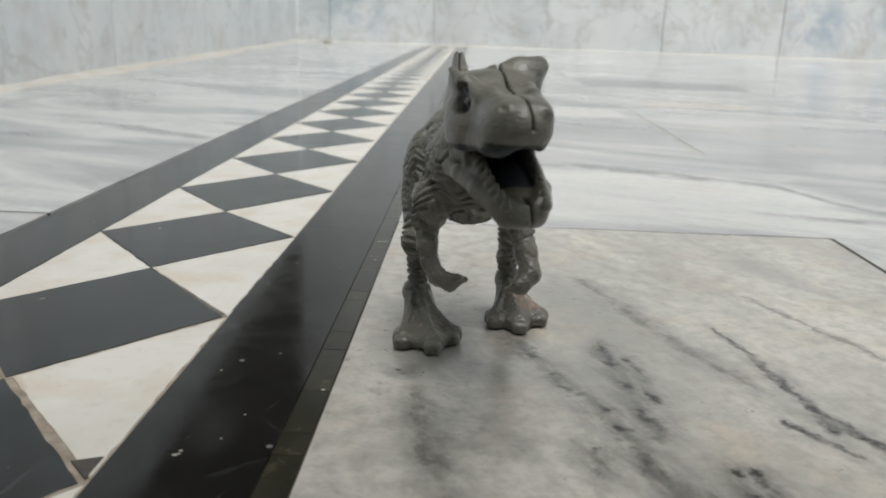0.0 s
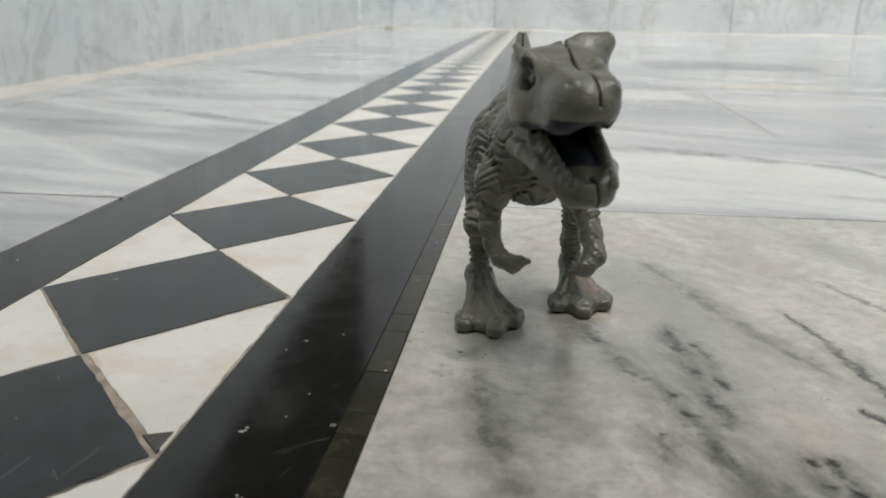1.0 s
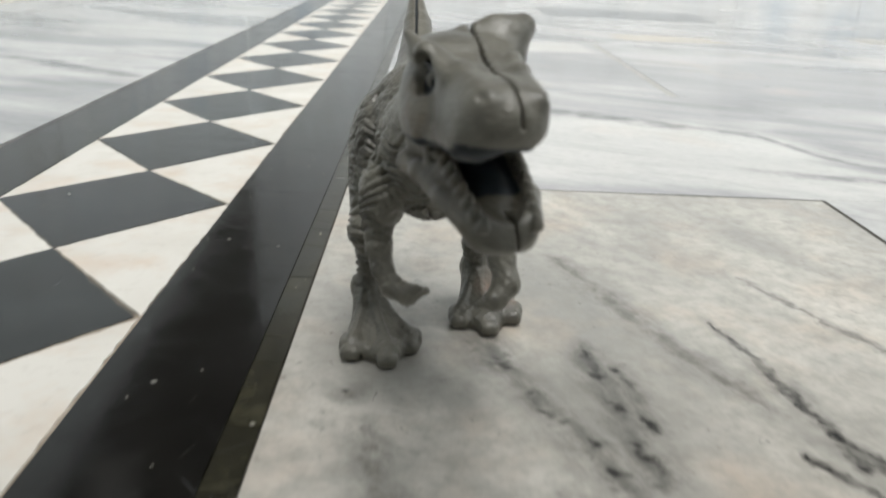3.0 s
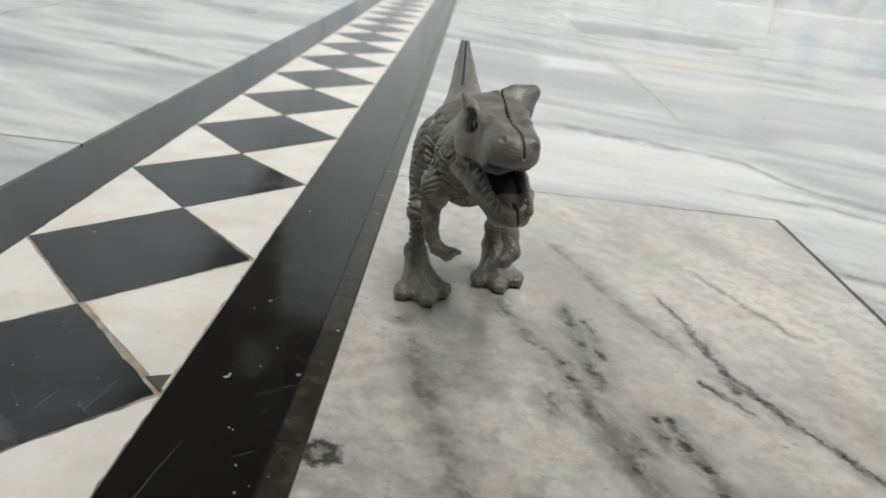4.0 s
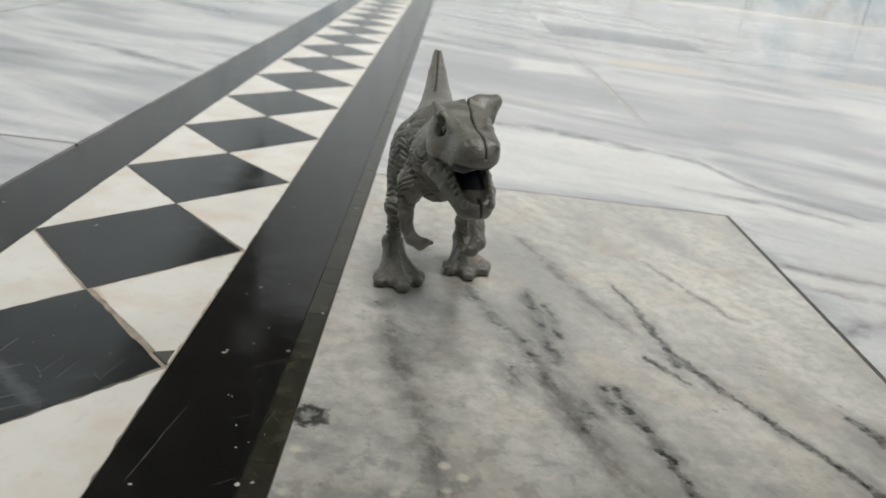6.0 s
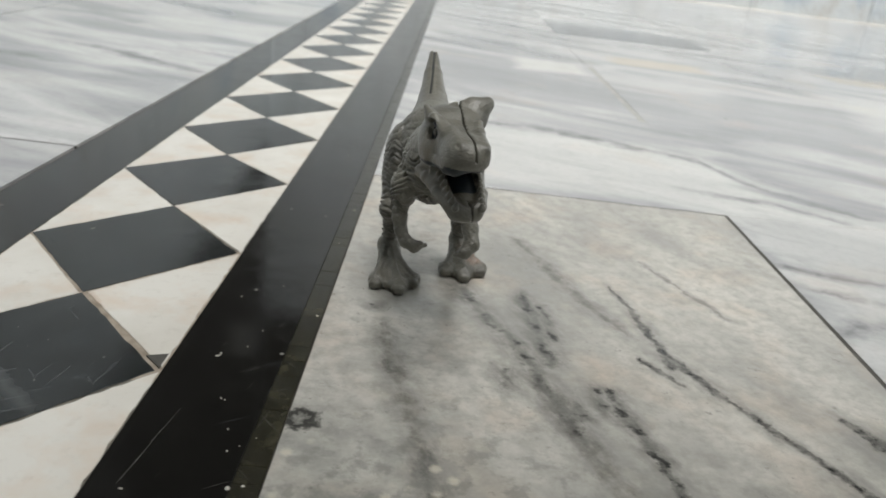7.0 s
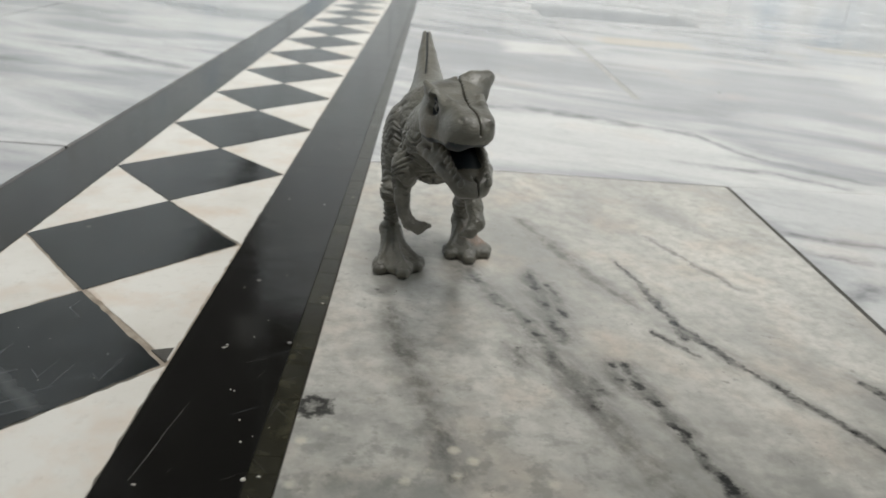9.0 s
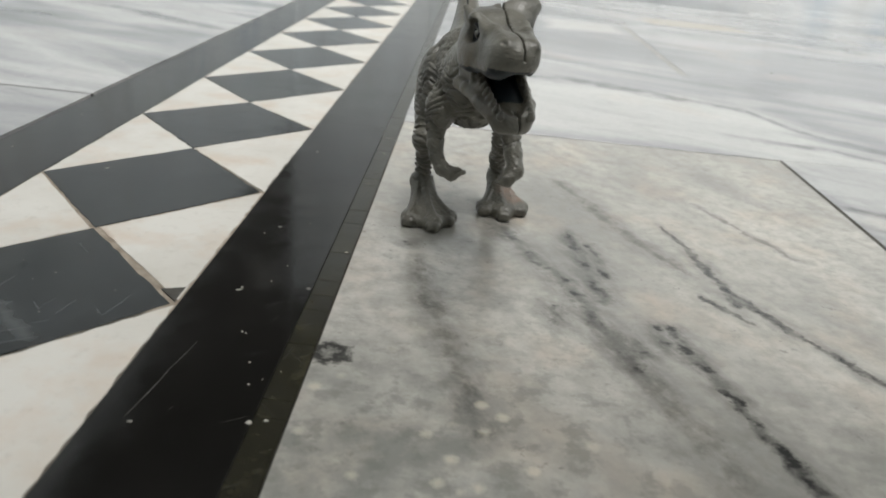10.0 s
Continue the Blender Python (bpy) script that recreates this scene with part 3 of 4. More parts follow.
def dinosaur():
    clay = Clay((0.088, -0.330, -0.004), (0.186, -0.044, 0.156), 0.0006)
    # tail, body, neck
    clay.limb([(0.1300, -0.155, 0.096, 0.0215), (0.1275, -0.122, 0.101, 0.0150), (0.1260, -0.097, 0.110, 0.0105), (0.1240, -0.073, 0.124, 0.0068), (0.1225, -0.056, 0.1365, 0.0034)], 0.0015)
    clay.egg((0.131, -0.160, 0.093), (0.0250, 0.033, 0.0245))
    clay.egg((0.133, -0.205, 0.0945), (0.0200, 0.035, 0.0250), k=0.006)
    clay.limb([(0.134, -0.222, 0.101, 0.0195), (0.1385, -0.239, 0.1185, 0.0135)], 0.006)
    # legs: hip, knee, shank, ankle; then toes
    for hip, knee, shank, ankle, toes, web in (
        ((0.1095, -0.160, 0.080), (0.1070, -0.178, 0.0515), (0.1075, -0.163, 0.034), (0.1068, -0.161, 0.019),
         ((0.1025, -0.1915, 0.0052), (0.1180, -0.1965, 0.0055), (0.1265, -0.1840, 0.0050)), (0.1125, -0.178, 0.0055)),
        ((0.1550, -0.150, 0.083), (0.1560, -0.163, 0.0520), (0.1545, -0.141, 0.034), (0.1565, -0.134, 0.019),
         ((0.1490, -0.1590, 0.0052), (0.1620, -0.1650, 0.0055), (0.1730, -0.1530, 0.0050)), (0.1600, -0.150, 0.0055)),
    ):
        clay.egg(hip, (0.0112, 0.0215, 0.0255), k=0.002)
        clay.limb([(hip[0] + 0.001, hip[1] - 0.004, hip[2] - 0.012, 0.0115), (*knee, 0.0066), (*shank, 0.0048), (*ankle, 0.0058)], 0.004)
        clay.egg((web[0], web[1] + 0.004, 0.005), (0.0085, 0.0150, 0.0070), k=0.005)
        fan = 8
        for i in range(fan):
            a = i / (fan - 1)
            p, q = (toes[0], toes[1]) if a < 0.5 else (toes[1], toes[2])
            b = 2 * a if a < 0.5 else 2 * a - 1
            tip = [p[c] + (q[c] - p[c]) * b for c in range(3)]
            clay.limb([(*ankle, 0.0052), (0.4 * ankle[0] + 0.6 * tip[0], 0.4 * ankle[1] + 0.6 * tip[1], 0.0056, 0.0034), (tip[0], tip[1] + 0.0010, 0.0032, 0.0034)], 0.0035)
        for toe in toes:
            # a raised tendon, a broad flat toe in two joints and a blunt claw
            clay.limb([(0.80 * ankle[0] + 0.20 * toe[0], 0.80 * ankle[1] + 0.20 * toe[1], 0.0200, 0.0022), (0.42 * ankle[0] + 0.58 * toe[0], 0.42 * ankle[1] + 0.58 * toe[1], 0.0116, 0.0019), (toe[0], toe[1] + 0.002, 0.0068, 0.0022)], 0.0012)
            clay.block((toe[0], toe[1] + 0.0018, 0.0042), (0.0054, 0.0052, 0.0038), np.eye(3), 0.0032, k=0.0026)
            clay.block((toe[0], toe[1] - 0.0040, 0.0036), (0.0044, 0.0034, 0.0033), np.eye(3), 0.0029, k=0.0012)
    # arms with two-fingered hands
    clay.egg((0.1165, -0.222, 0.082), (0.0085, 0.0120, 0.0130), k=0.003)
    clay.limb([(0.1150, -0.224, 0.077, 0.0060), (0.1155, -0.228, 0.0640, 0.0044), (0.1170, -0.230, 0.0570, 0.0038), (0.1205, -0.233, 0.0515, 0.0037), (0.1260, -0.2355, 0.0495, 0.0038)], 0.002)
    clay.limb([(0.1260, -0.2355, 0.0500, 0.0036), (0.1325, -0.2365, 0.0518, 0.0014)], 0.0015)
    clay.limb([(0.1260, -0.2365, 0.0515, 0.0030), (0.1305, -0.2385, 0.0535, 0.0012)], 0.0012)
    clay.egg((0.1530, -0.218, 0.082), (0.0085, 0.0120, 0.0130), k=0.003)
    clay.limb([(0.1545, -0.222, 0.078, 0.0062), (0.1580, -0.232, 0.0640, 0.0047), (0.1600, -0.238, 0.0560, 0.0044), (0.1560, -0.242, 0.0520, 0.0040)], 0.002)
    clay.limb([(0.1560, -0.242, 0.0515, 0.0034), (0.1508, -0.2425, 0.0500, 0.0013)], 0.0015)
    clay.limb([(0.1575, -0.2425, 0.0530, 0.0030), (0.1535, -0.2450, 0.0535, 0.0012)], 0.0012)

    # the head in its own axes: s sideways, f forward, u up
    turn = radians(14)
    s_ax, f_ax, u_ax = np.array((math.cos(turn), math.sin(turn), 0)), np.array((math.sin(turn), -math.cos(turn), 0)), np.array((0, 0, 1.0))
    origin = np.array((0.138, -0.250, 0.125))

    def at(s, f, u):
        return tuple(origin + s * s_ax + f * f_ax + u * u_ax)

    def axes(pitch=0.0, yaw=0.0):
        p, w = radians(pitch), radians(yaw)
        f2 = math.cos(w) * f_ax + math.sin(w) * s_ax
        s2 = math.cos(w) * s_ax - math.sin(w) * f_ax
        return [s2, math.cos(p) * f2 - math.sin(p) * u_ax, math.cos(p) * u_ax + math.sin(p) * f2]

    # skull and muzzle
    clay.egg(at(-0.0018, 0.012, 0.002), (0.0155, 0.0200, 0.0120), axes(4), k=0.005)
    clay.block(at(-0.0024, 0.0345, 0.0014), (0.0120, 0.0240, 0.0088), axes(6), 0.0058, k=0.004, taper=0.16)
    clay.egg(at(-0.0026, 0.0500, 0.0012), (0.0104, 0.0125, 0.0084), axes(5), k=0.004)
    clay.egg(at(-0.0145, 0.020, -0.0045), (0.0052, 0.0140, 0.0085), axes(4, -6), k=0.004)
    clay.egg(at(-0.0108, 0.043, -0.0020), (0.0036, 0.0120, 0.0050), axes(5, -7), k=0.003)
    for side in (-1, 1):
        wide = 1.0 if side < 0 else 0.78
        clay.egg(at(side * 0.0110 * wide - 0.001, 0.022, -0.003), (0.0058, 0.0150, 0.0100), axes(4, -side * 8), k=0.003)
        if side < 0:
            clay.limb([(*at(side * 0.0122 * wide, 0.038, 0.0085), 0.0016), (*at(side * 0.0145 * wide, 0.026, 0.0122), 0.0026), (*at(side * 0.0145 * wide, 0.012, 0.0120), 0.0026)], 0.003)
        clay.limb([(*at(side * 0.0062 - 0.0012, 0.057, 0.0060), 0.0017), (*at(side * 0.0074 - 0.001, 0.038, 0.0094), 0.0020), (*at(side * 0.0100 - 0.001, 0.026, 0.0112), 0.0020)], 0.003)
        clay.egg(at(side * 0.0095 - 0.001, 0.008, -0.012), (0.0050, 0.0085, 0.0085), axes(30), k=0.003)
        # upper lip
        lip = 1.0 if side < 0 else 0.84
        clay.limb([(*at(side * lip * 0.0136 - 0.001, 0.013, -0.0098), 0.0026), (*at(side * lip * 0.0134 - 0.001, 0.030, -0.0070), 0.0027), (*at(side * lip * 0.0094 - 0.0014, 0.049, -0.0060), 0.0024), (*at(side * lip * 0.0046 - 0.0018, 0.0560, -0.0046), 0.0016)], 0.003)
    # flat crown and flaring brow plates
    clay.egg(at(0.000, 0.010, 0.0115), (0.0150, 0.0125, 0.0046), axes(3), k=0.003)
    tilt = [s_ax * 0.92 + u_ax * 0.39, f_ax, u_ax * 0.92 - s_ax * 0.39]
    clay.egg(at(0.0105, 0.007, 0.0128), (0.0100, 0.0062, 0.0066), tilt, k=0.002)
    clay.limb([(*at(0.0120, 0.007, 0.0150), 0.0042), (*at(0.0188, 0.004, 0.0172), 0.0034)], 0.002)
    clay.egg(at(0.0105, 0.009, 0.0090), (0.0078, 0.0068, 0.0072), axes(), k=0.003)
    clay.limb([(*at(0.0130, 0.009, 0.0100), 0.0036), (*at(0.0170, 0.005, 0.0130), 0.0030)], 0.002)
    clay.limb([(*at(0.0015, 0.006, 0.0145), 0.0030), (*at(0.0100, 0.005, 0.0160), 0.0036), (*at(0.0180, 0.004, 0.0165), 0.0034)], 0.003)
    # eyes in deep sockets
    for side in (-1,):
        clay.egg(at(side * 0.0160, 0.0275, 0.0074), (0.0052, 0.0066, 0.0054), axes(0, -side * 20), k=0.0008, cut=True)
        clay.egg(at(side * 0.0122, 0.0275, 0.0060), (0.0026, 0.0026, 0.0024), axes(), k=0.0005)
        clay.limb([(*at(side * 0.0128, 0.0300, 0.0086), 0.0009), (*at(side * 0.0140, 0.0250, 0.0098), 0.0010)], 0.0006)
        clay.limb([(*at(side * 0.0150, 0.0190, 0.0125), 0.0026), (*at(side * 0.0172, 0.0150, 0.0160), 0.0013)], 0.002)
    for side in (-1, 1):
        clay.egg(at(side * 0.0084 - 0.0012, 0.0575, 0.0072), (0.0007, 0.0012, 0.0006), axes(), k=0.0015, cut=True)
    # the lip turns under at the front corner
    clay.egg(at(0.0085, 0.0570, -0.0100), (0.0070, 0.0110, 0.0060), axes(), k=0.003, cut=True)
    # palate, lower jaw, its trough, tongue
    clay.egg(at(-0.001, 0.040, -0.0080), (0.0080, 0.0225, 0.0046), axes(0), k=0.0015, cut=True)
    clay.egg(at(-0.001, 0.029, -0.0152), (0.0290, 0.0265, 0.0054), axes(7), k=0.0012, cut=True)
    clay.egg(at(0.0004, 0.030, -0.0202), (0.0126, 0.0280, 0.0064), axes(23), k=0.002)
    clay.block(at(0.0012, 0.0440, -0.0262), (0.0100, 0.0100, 0.0054), axes(23), 0.0045, k=0.003, taper=0.12)
    clay.egg(at(0.0006, 0.030, -0.0142), (0.0096, 0.0255, 0.0052), axes(23), k=0.001, cut=True)
    clay.egg(at(0.0008, 0.018, -0.0090), (0.0085, 0.0140, 0.0048), axes(10), k=0.002, cut=True)
    clay.egg(at(0.0012, 0.034, -0.0202), (0.0056, 0.0160, 0.0012), axes(22), k=0.001)
    for side in (-1, 1):
        clay.limb([(*at(side * 0.0150, 0.010, -0.0200), 0.0036), (*at(side * 0.0136 + 0.0004, 0.020, -0.0205), 0.0032), (*at(side * 0.0118 + 0.0006, 0.036, -0.0232), 0.0028), (*at(side * 0.0088 + 0.0010, 0.047, -0.0262), 0.0026)], 0.002)
        # skin stretched between lip and jaw at the corner of the mouth
        clay.egg(at(side * 0.0112, 0.013, -0.0150), (0.0022, 0.0085, 0.0075), axes(12, -side * 14), k=0.002)
        clay.limb([(*at(side * 0.0122, 0.021, -0.0098), 0.0016), (*at(side * 0.0118, 0.024, -0.0185), 0.0017)], 0.0015)
    # teeth
    for i in range(9):
        a = i / 8
        for side in (-1, 1):
            f = 0.020 + 0.034 * a
            half = 0.0108 * math.sqrt(max(0.05, 1 - (0.60 * a + 0.16) ** 2))
            clay.limb([(*at(0.0010 + side * half, f, -0.0122 - 0.0128 * a), 0.0019), (*at(0.0010 + side * half * 0.95, f, -0.0100 - 0.0129 * a), 0.0011)], 0.0006)
            f = 0.022 + 0.026 * a
            half = 0.0100 * math.sqrt(max(0.08, 1 - (0.72 * a) ** 2))
            clay.limb([(*at(side * half * 0.86 - 0.0022, f, -0.0058), 0.0012), (*at(side * half * 0.84 - 0.0022, f, -0.0078), 0.0007)], 0.0006)
    # skin folds: rings down the legs, ribs on flank, neck and shoulder
    sl, (x, y, z) = clay.region((0.137, -0.19, 0.078), (0.05, 0.15, 0.08))
    d = clay.d[sl]
    wob = 0.0011 * np.sin(x * 410 + 1.0 + 2 * np.sin(z * 190)) + 0.0010 * np.sin(y * 470 + 1.5 * np.sin(z * 240))
    patchy = 0.55 + 0.45 * np.sin(x * 260 + 1.3) * np.sin(y * 300 + z * 220)
    rings = np.clip(np.sin((z + wob) * 1750 + 60 * y), -0.3, 1)
    leg = np.clip((0.094 - z) / 0.02, 0, 1) * np.clip((z - 0.020) / 0.006, 0, 1) * np.clip((y + 0.210) / 0.006, 0, 1) * np.clip((-0.120 - y) / 0.02, 0, 1)
    ribs = np.clip(np.sin((0.35 * y + z + 1.6 * wob) * 1500), -0.4, 1)
    chest = np.clip((y + 0.248) / 0.008, 0, 1) * np.clip((-0.165 - y) / 0.03, 0, 1) * np.clip((z - 0.064) / 0.008, 0, 1) * np.clip((0.112 - z) / 0.012, 0, 1)
    flutes = np.clip(np.sin((y + 0.5 * z + 1.4 * wob) * 640 + 0.6), -0.2, 1) ** 3
    flank = np.clip((y + 0.235) / 0.01, 0, 1) * np.clip((-0.125 - y) / 0.02, 0, 1) * np.clip((z - 0.070) / 0.01, 0, 1) * np.clip((0.116 - z) / 0.012, 0, 1)
    arms = np.clip((-0.219 - y) / 0.004, 0, 1) * np.clip((0.072 - z) / 0.004, 0, 1)
    grain = np.sin(x * 1500 + 3 * np.sin(z * 500)) * np.sin(y * 1350 + 2) * np.sin(z * 1700 + 4 * np.sin(y * 330))
    body = np.clip((y + 0.250) / 0.008, 0, 1) * np.clip((-0.120 - y) / 0.02, 0, 1) * np.clip((z - 0.003) / 0.004, 0, 1)
    shell = np.abs(d) < 0.006
    d += 0.0004 * grain * body * shell
    d += (0.0010 * rings * leg * (1 - 0.5 * arms) + 0.0015 * ribs * chest * patchy + 0.0016 * flutes * flank * np.abs(patchy)) * shell
    # flat soles
    zz = clay.lo[2] + clay.step * np.arange(clay.shape[2])
    clay.d = np.maximum(clay.d, (0.0002 - zz)[None, None, :].astype(np.float32))
    # the open mould seam on head, jaw and tail
    sl, (x, y, z) = clay.region(at(0, 0.03, 0), (0.03, 0.05, 0.035))
    s = (x - origin[0]) * s_ax[0] + (y - origin[1]) * s_ax[1]
    f = (x - origin[0]) * f_ax[0] + (y - origin[1]) * f_ax[1]
    w = z - origin[2]
    path = 0.0030 - 0.0046 * np.clip(f / 0.05, 0, 1) + 0.0010 * np.clip((f - 0.045) / 0.02, 0, 1)
    path = np.where(w < -0.012, 0.0030, path)
    wide = 0.00075 + 0.0002 * np.sin(f * 300)
    top = np.where(((w > 0.0) & (f > -0.006)) | ((w < -0.016) & (f > 0.045)), 0.0, 0.01)
    d = clay.d[sl]
    clay.d[sl] = np.maximum(d, -np.maximum(np.maximum(np.abs(s - path) - wide, -(d + 0.0030)), top))
    sl, (x, y, z) = clay.region((0.125, -0.08, 0.12), (0.012, 0.045, 0.035))
    d = clay.d[sl]
    line = 0.1233 + 0.0006 * np.sin(z * 120)
    clay.d[sl] = np.maximum(d, -np.maximum(np.maximum(np.abs(x - line) - 0.0007, -(d + 0.0014)), -0.112 - y))
    verts, faces = clay.surface()
    me = bpy.data.meshes.new("toy_dinosaur")
    me.from_pydata(verts.tolist(), [], faces.tolist())
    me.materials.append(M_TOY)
    me.materials.append(M_MOUTH_SHADE)
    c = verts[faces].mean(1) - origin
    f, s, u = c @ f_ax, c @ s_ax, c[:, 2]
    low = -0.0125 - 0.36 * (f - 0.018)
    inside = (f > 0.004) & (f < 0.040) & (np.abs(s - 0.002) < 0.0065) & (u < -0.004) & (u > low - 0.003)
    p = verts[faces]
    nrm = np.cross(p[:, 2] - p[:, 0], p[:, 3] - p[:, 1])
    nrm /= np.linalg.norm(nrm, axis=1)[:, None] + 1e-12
    # shade painted on the downward faces and lower edge of the upper lip
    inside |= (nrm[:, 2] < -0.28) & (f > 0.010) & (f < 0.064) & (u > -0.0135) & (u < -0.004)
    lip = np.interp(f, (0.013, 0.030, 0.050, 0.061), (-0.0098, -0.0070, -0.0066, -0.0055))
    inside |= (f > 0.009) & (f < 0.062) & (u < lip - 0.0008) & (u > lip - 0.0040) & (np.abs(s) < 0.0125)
    # shade of the eye socket painted around the eyeball
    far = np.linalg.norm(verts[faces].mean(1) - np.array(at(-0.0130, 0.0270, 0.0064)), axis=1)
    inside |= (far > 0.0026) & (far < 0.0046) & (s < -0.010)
    # the tail seam's inner shade, coloured in because the groove is shallow
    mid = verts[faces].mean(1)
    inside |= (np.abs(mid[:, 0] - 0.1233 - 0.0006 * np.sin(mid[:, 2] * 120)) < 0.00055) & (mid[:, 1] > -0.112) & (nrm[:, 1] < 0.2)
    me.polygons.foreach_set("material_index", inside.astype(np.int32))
    me.shade_smooth()
    me.update()
    ob = new("toy_dinosaur", me)
    ob["label"] = "grey moulded toy dinosaur standing on marble, mouth open"
    ob["category"] = "toy"
    return ob


# ---------- setting: floor ----------
floor = new("floor", box_mesh("floor", (-3.0, -4.0, -0.06), (6.0, 6.0, -0.003), M_GROUT))
tagged(floor, "polished marble floor with a black and white border", "floor", kind="structure")
X_L, X_R = -0.1400, 0.0045
BLACK_L, BLACK_R, EDGE_R = -0.200, 0.0625, 0.0752

# ---------- setting: walls ----------
def wall(name, a, b, height, thick, joints, course, label, facing=1.2):
    """A wall from a to b along the ground, faced with stone panels whose upright joints lie at the given lengths."""
    a, b = Vector(a), Vector(b)
    length = (b - a).length
    core = new(name, box_mesh(name, (0, -thick, 0), (length, -0.02, height), M_PLASTER))
    core.matrix_world = Matrix.Translation((a.x, a.y, -0.003)) @ Matrix.Rotation(math.atan2(b.y - a.y, b.x - a.x), 4, "Z")
    tagged(core, label, "wall", kind="structure")
    cuts = [0.0] + joints + [length]
    for i in range(len(cuts) - 1):
        for z0, z1 in zip([0.0] + course, course + [height]):
            if cuts[i + 1] - cuts[i] > 0.03:
                # from the facing height up, dark panels out of view only darken floor reflections
                piece("panel", box_mesh("panel", (cuts[i] + 0.002, -0.0195, z0 + 0.002), (cuts[i + 1] - 0.002, random.uniform(-0.001, 0.001), z1 - 0.002), M_WALL if z0 < facing else M_UNSEEN_DARK, 0.002), core)
    return core


LEFT_A, LEFT_B = Vector((-1.036, 4.64)), Vector((-0.488, -4.0))
FAR_A, FAR_B = Vector((5.0, 3.98)), Vector((-1.036, 4.64))
# wall heights above the view are made up to block sky from the reflections
wall("wall_left", LEFT_A, LEFT_B, 4.6, 0.25, [(4.64 - y) * 1.002 for y in (3.37, 2.47, 1.57, 0.67, -0.23, -1.13, -2.03, -2.93)], [0.62, 1.25, 2.6], "white marble faced wall with grey stains and upright joints", 1.2)
wall("wall_far", FAR_A, FAR_B, 8.0, 0.25, [(5.0 - x) * 1.006 for x in (4.01, 3.32, 2.62, 1.925, 1.245, 0.55, -0.15, -0.82)], [0.365, 1.05, 2.6, 4.5], "white marble faced wall with blue-grey smears and upright joints", 2.0)
wall("wall_right", (5.0, -4.0), (5.0, 4.0), 3.6, 0.25, [2.0, 4.0, 6.0], [1.1], "pale wall closing the court")
wall("wall_back", (-0.5, -4.0), (5.0, -4.0), 2.2, 0.25, [2.0, 4.0], [1.1], "pale wall closing the court")


# unseen roof, added to shade the near floor and bounce light onto the toy
tagged(new("ceiling", box_mesh("ceiling", (-1.4, -4.3, 2.6), (5.3, -0.90, 2.75), M_PLASTER, 0.01)), "unseen roof added to shade the near end of the court", "ceiling", kind="structure")


def cove(a, b, width, height):
    """A rough stained mortar fillet along the foot of a wall."""
    a, b = Vector(a), Vector(b)
    d = (b - a).normalized()
    side = Vector((-d.y, d.x))
    n = int((b - a).length / 0.04)
    verts, faces = [], []
    for i in range(n + 1):
        p = a + (b - a) * (i / n)
        w = width * (0.75 + 0.6 * noise.noise((p.x * 3, p.y * 3, 1.0)) + 0.25 * noise.noise((p.x * 17, p.y * 17, 2.0)))
        h = height * (0.8 + 0.7 * noise.noise((p.x * 6, p.y * 6, 5.0)))
        for k, (u, z) in enumerate(((-0.004, h), (w * 0.35, h * 0.45), (w, 0.0006), (w + 0.004, -0.003))):
            q = p + side * u
            verts.append((q.x, q.y, z))
        if i:
            o = 4 * i
            faces += [(o - 4 + k, o + k, o + k + 1, o - 3 + k) for k in range(3)]
    return mesh_of("mortar", verts, faces, [M_COVE], True)


tagged(new("trim", cove(LEFT_A, LEFT_B, 0.055, 0.012)), "tan stained mortar along the foot of the wall", "trim", kind="structure")
tagged(new("trim", cove(FAR_A, FAR_B, 0.02, 0.006)), "pale stained mortar along the foot of the wall", "trim", kind="structure")

# ---------- the toy ----------
dinosaur()

# ---------- floor pieces ----------
GAP = 0.0007


def rect(x0, x1, y0, y1, g=GAP):
    return [(x0 + g, y0 + g), (x1 - g, y0 + g), (x1 - g, y1 - g), (x0 + g, y1 - g)]


def slab(name, poly, mat, top=0.0, bevel=0.00025, label=""):
    return piece(name, slab_mesh(name, poly, -0.003, top, mat, bevel), floor, label)


# the slab under the toy and its column
rows_a = [-3.70, -2.78, -1.86, -0.862, 0.058, 0.985, 1.90, 2.82, 3.74, 4.66]
for y0, y1 in zip(rows_a[:-1], rows_a[1:]):
    if y0 == 0.058:
        continue
    slab("slab", rect(EDGE_R, 0.4205 if y0 < 0 else 0.423, y0, y1, 0.0007 if y0 < 0.1 else 0.0003), M_MAIN if y0 == -0.862 else M_PALE, 0.0 if y0 == -0.862 else random.uniform(-0.0004, 0.0))
# wider columns beyond
for x0, x1, first in ((0.4235, 0.866, -3.6), (0.867, 1.31, -3.3), (1.312, 1.76, -3.75), (1.762, 2.4, -3.4), (2.402, 3.2, -3.5), (3.202, 4.1, -3.6), (4.102, 5.0, -3.4)):
    ys = [y for y in ([-3.6, -2.68, -1.76, -0.84, 0.078, 0.99, 1.56, 1.87, 2.80, 3.72, 4.6] if x0 < 0.5 else [first + 0.92 * i for i in range(9)] + [4.6])]
    for y0, y1 in zip(ys[:-1], ys[1:]):
        if x0 < 0.5 and y0 == 0.078:
            continue
        mat = M_DARK if (x0 < 0.5 and y0 == 1.56) else random.choice((M_PALE, M_PALE, M_GREY))
        slab("slab", rect(x0, x1, y0, y1, 0.0004), mat, random.uniform(-0.0005, 0.0))
slab("slab", [(EDGE_R + 0.0003, 0.0602), (0.421, 0.0602), (0.865, 0.081), (0.865, 0.47), (EDGE_R + 0.0003, 0.47)], M_PALE)
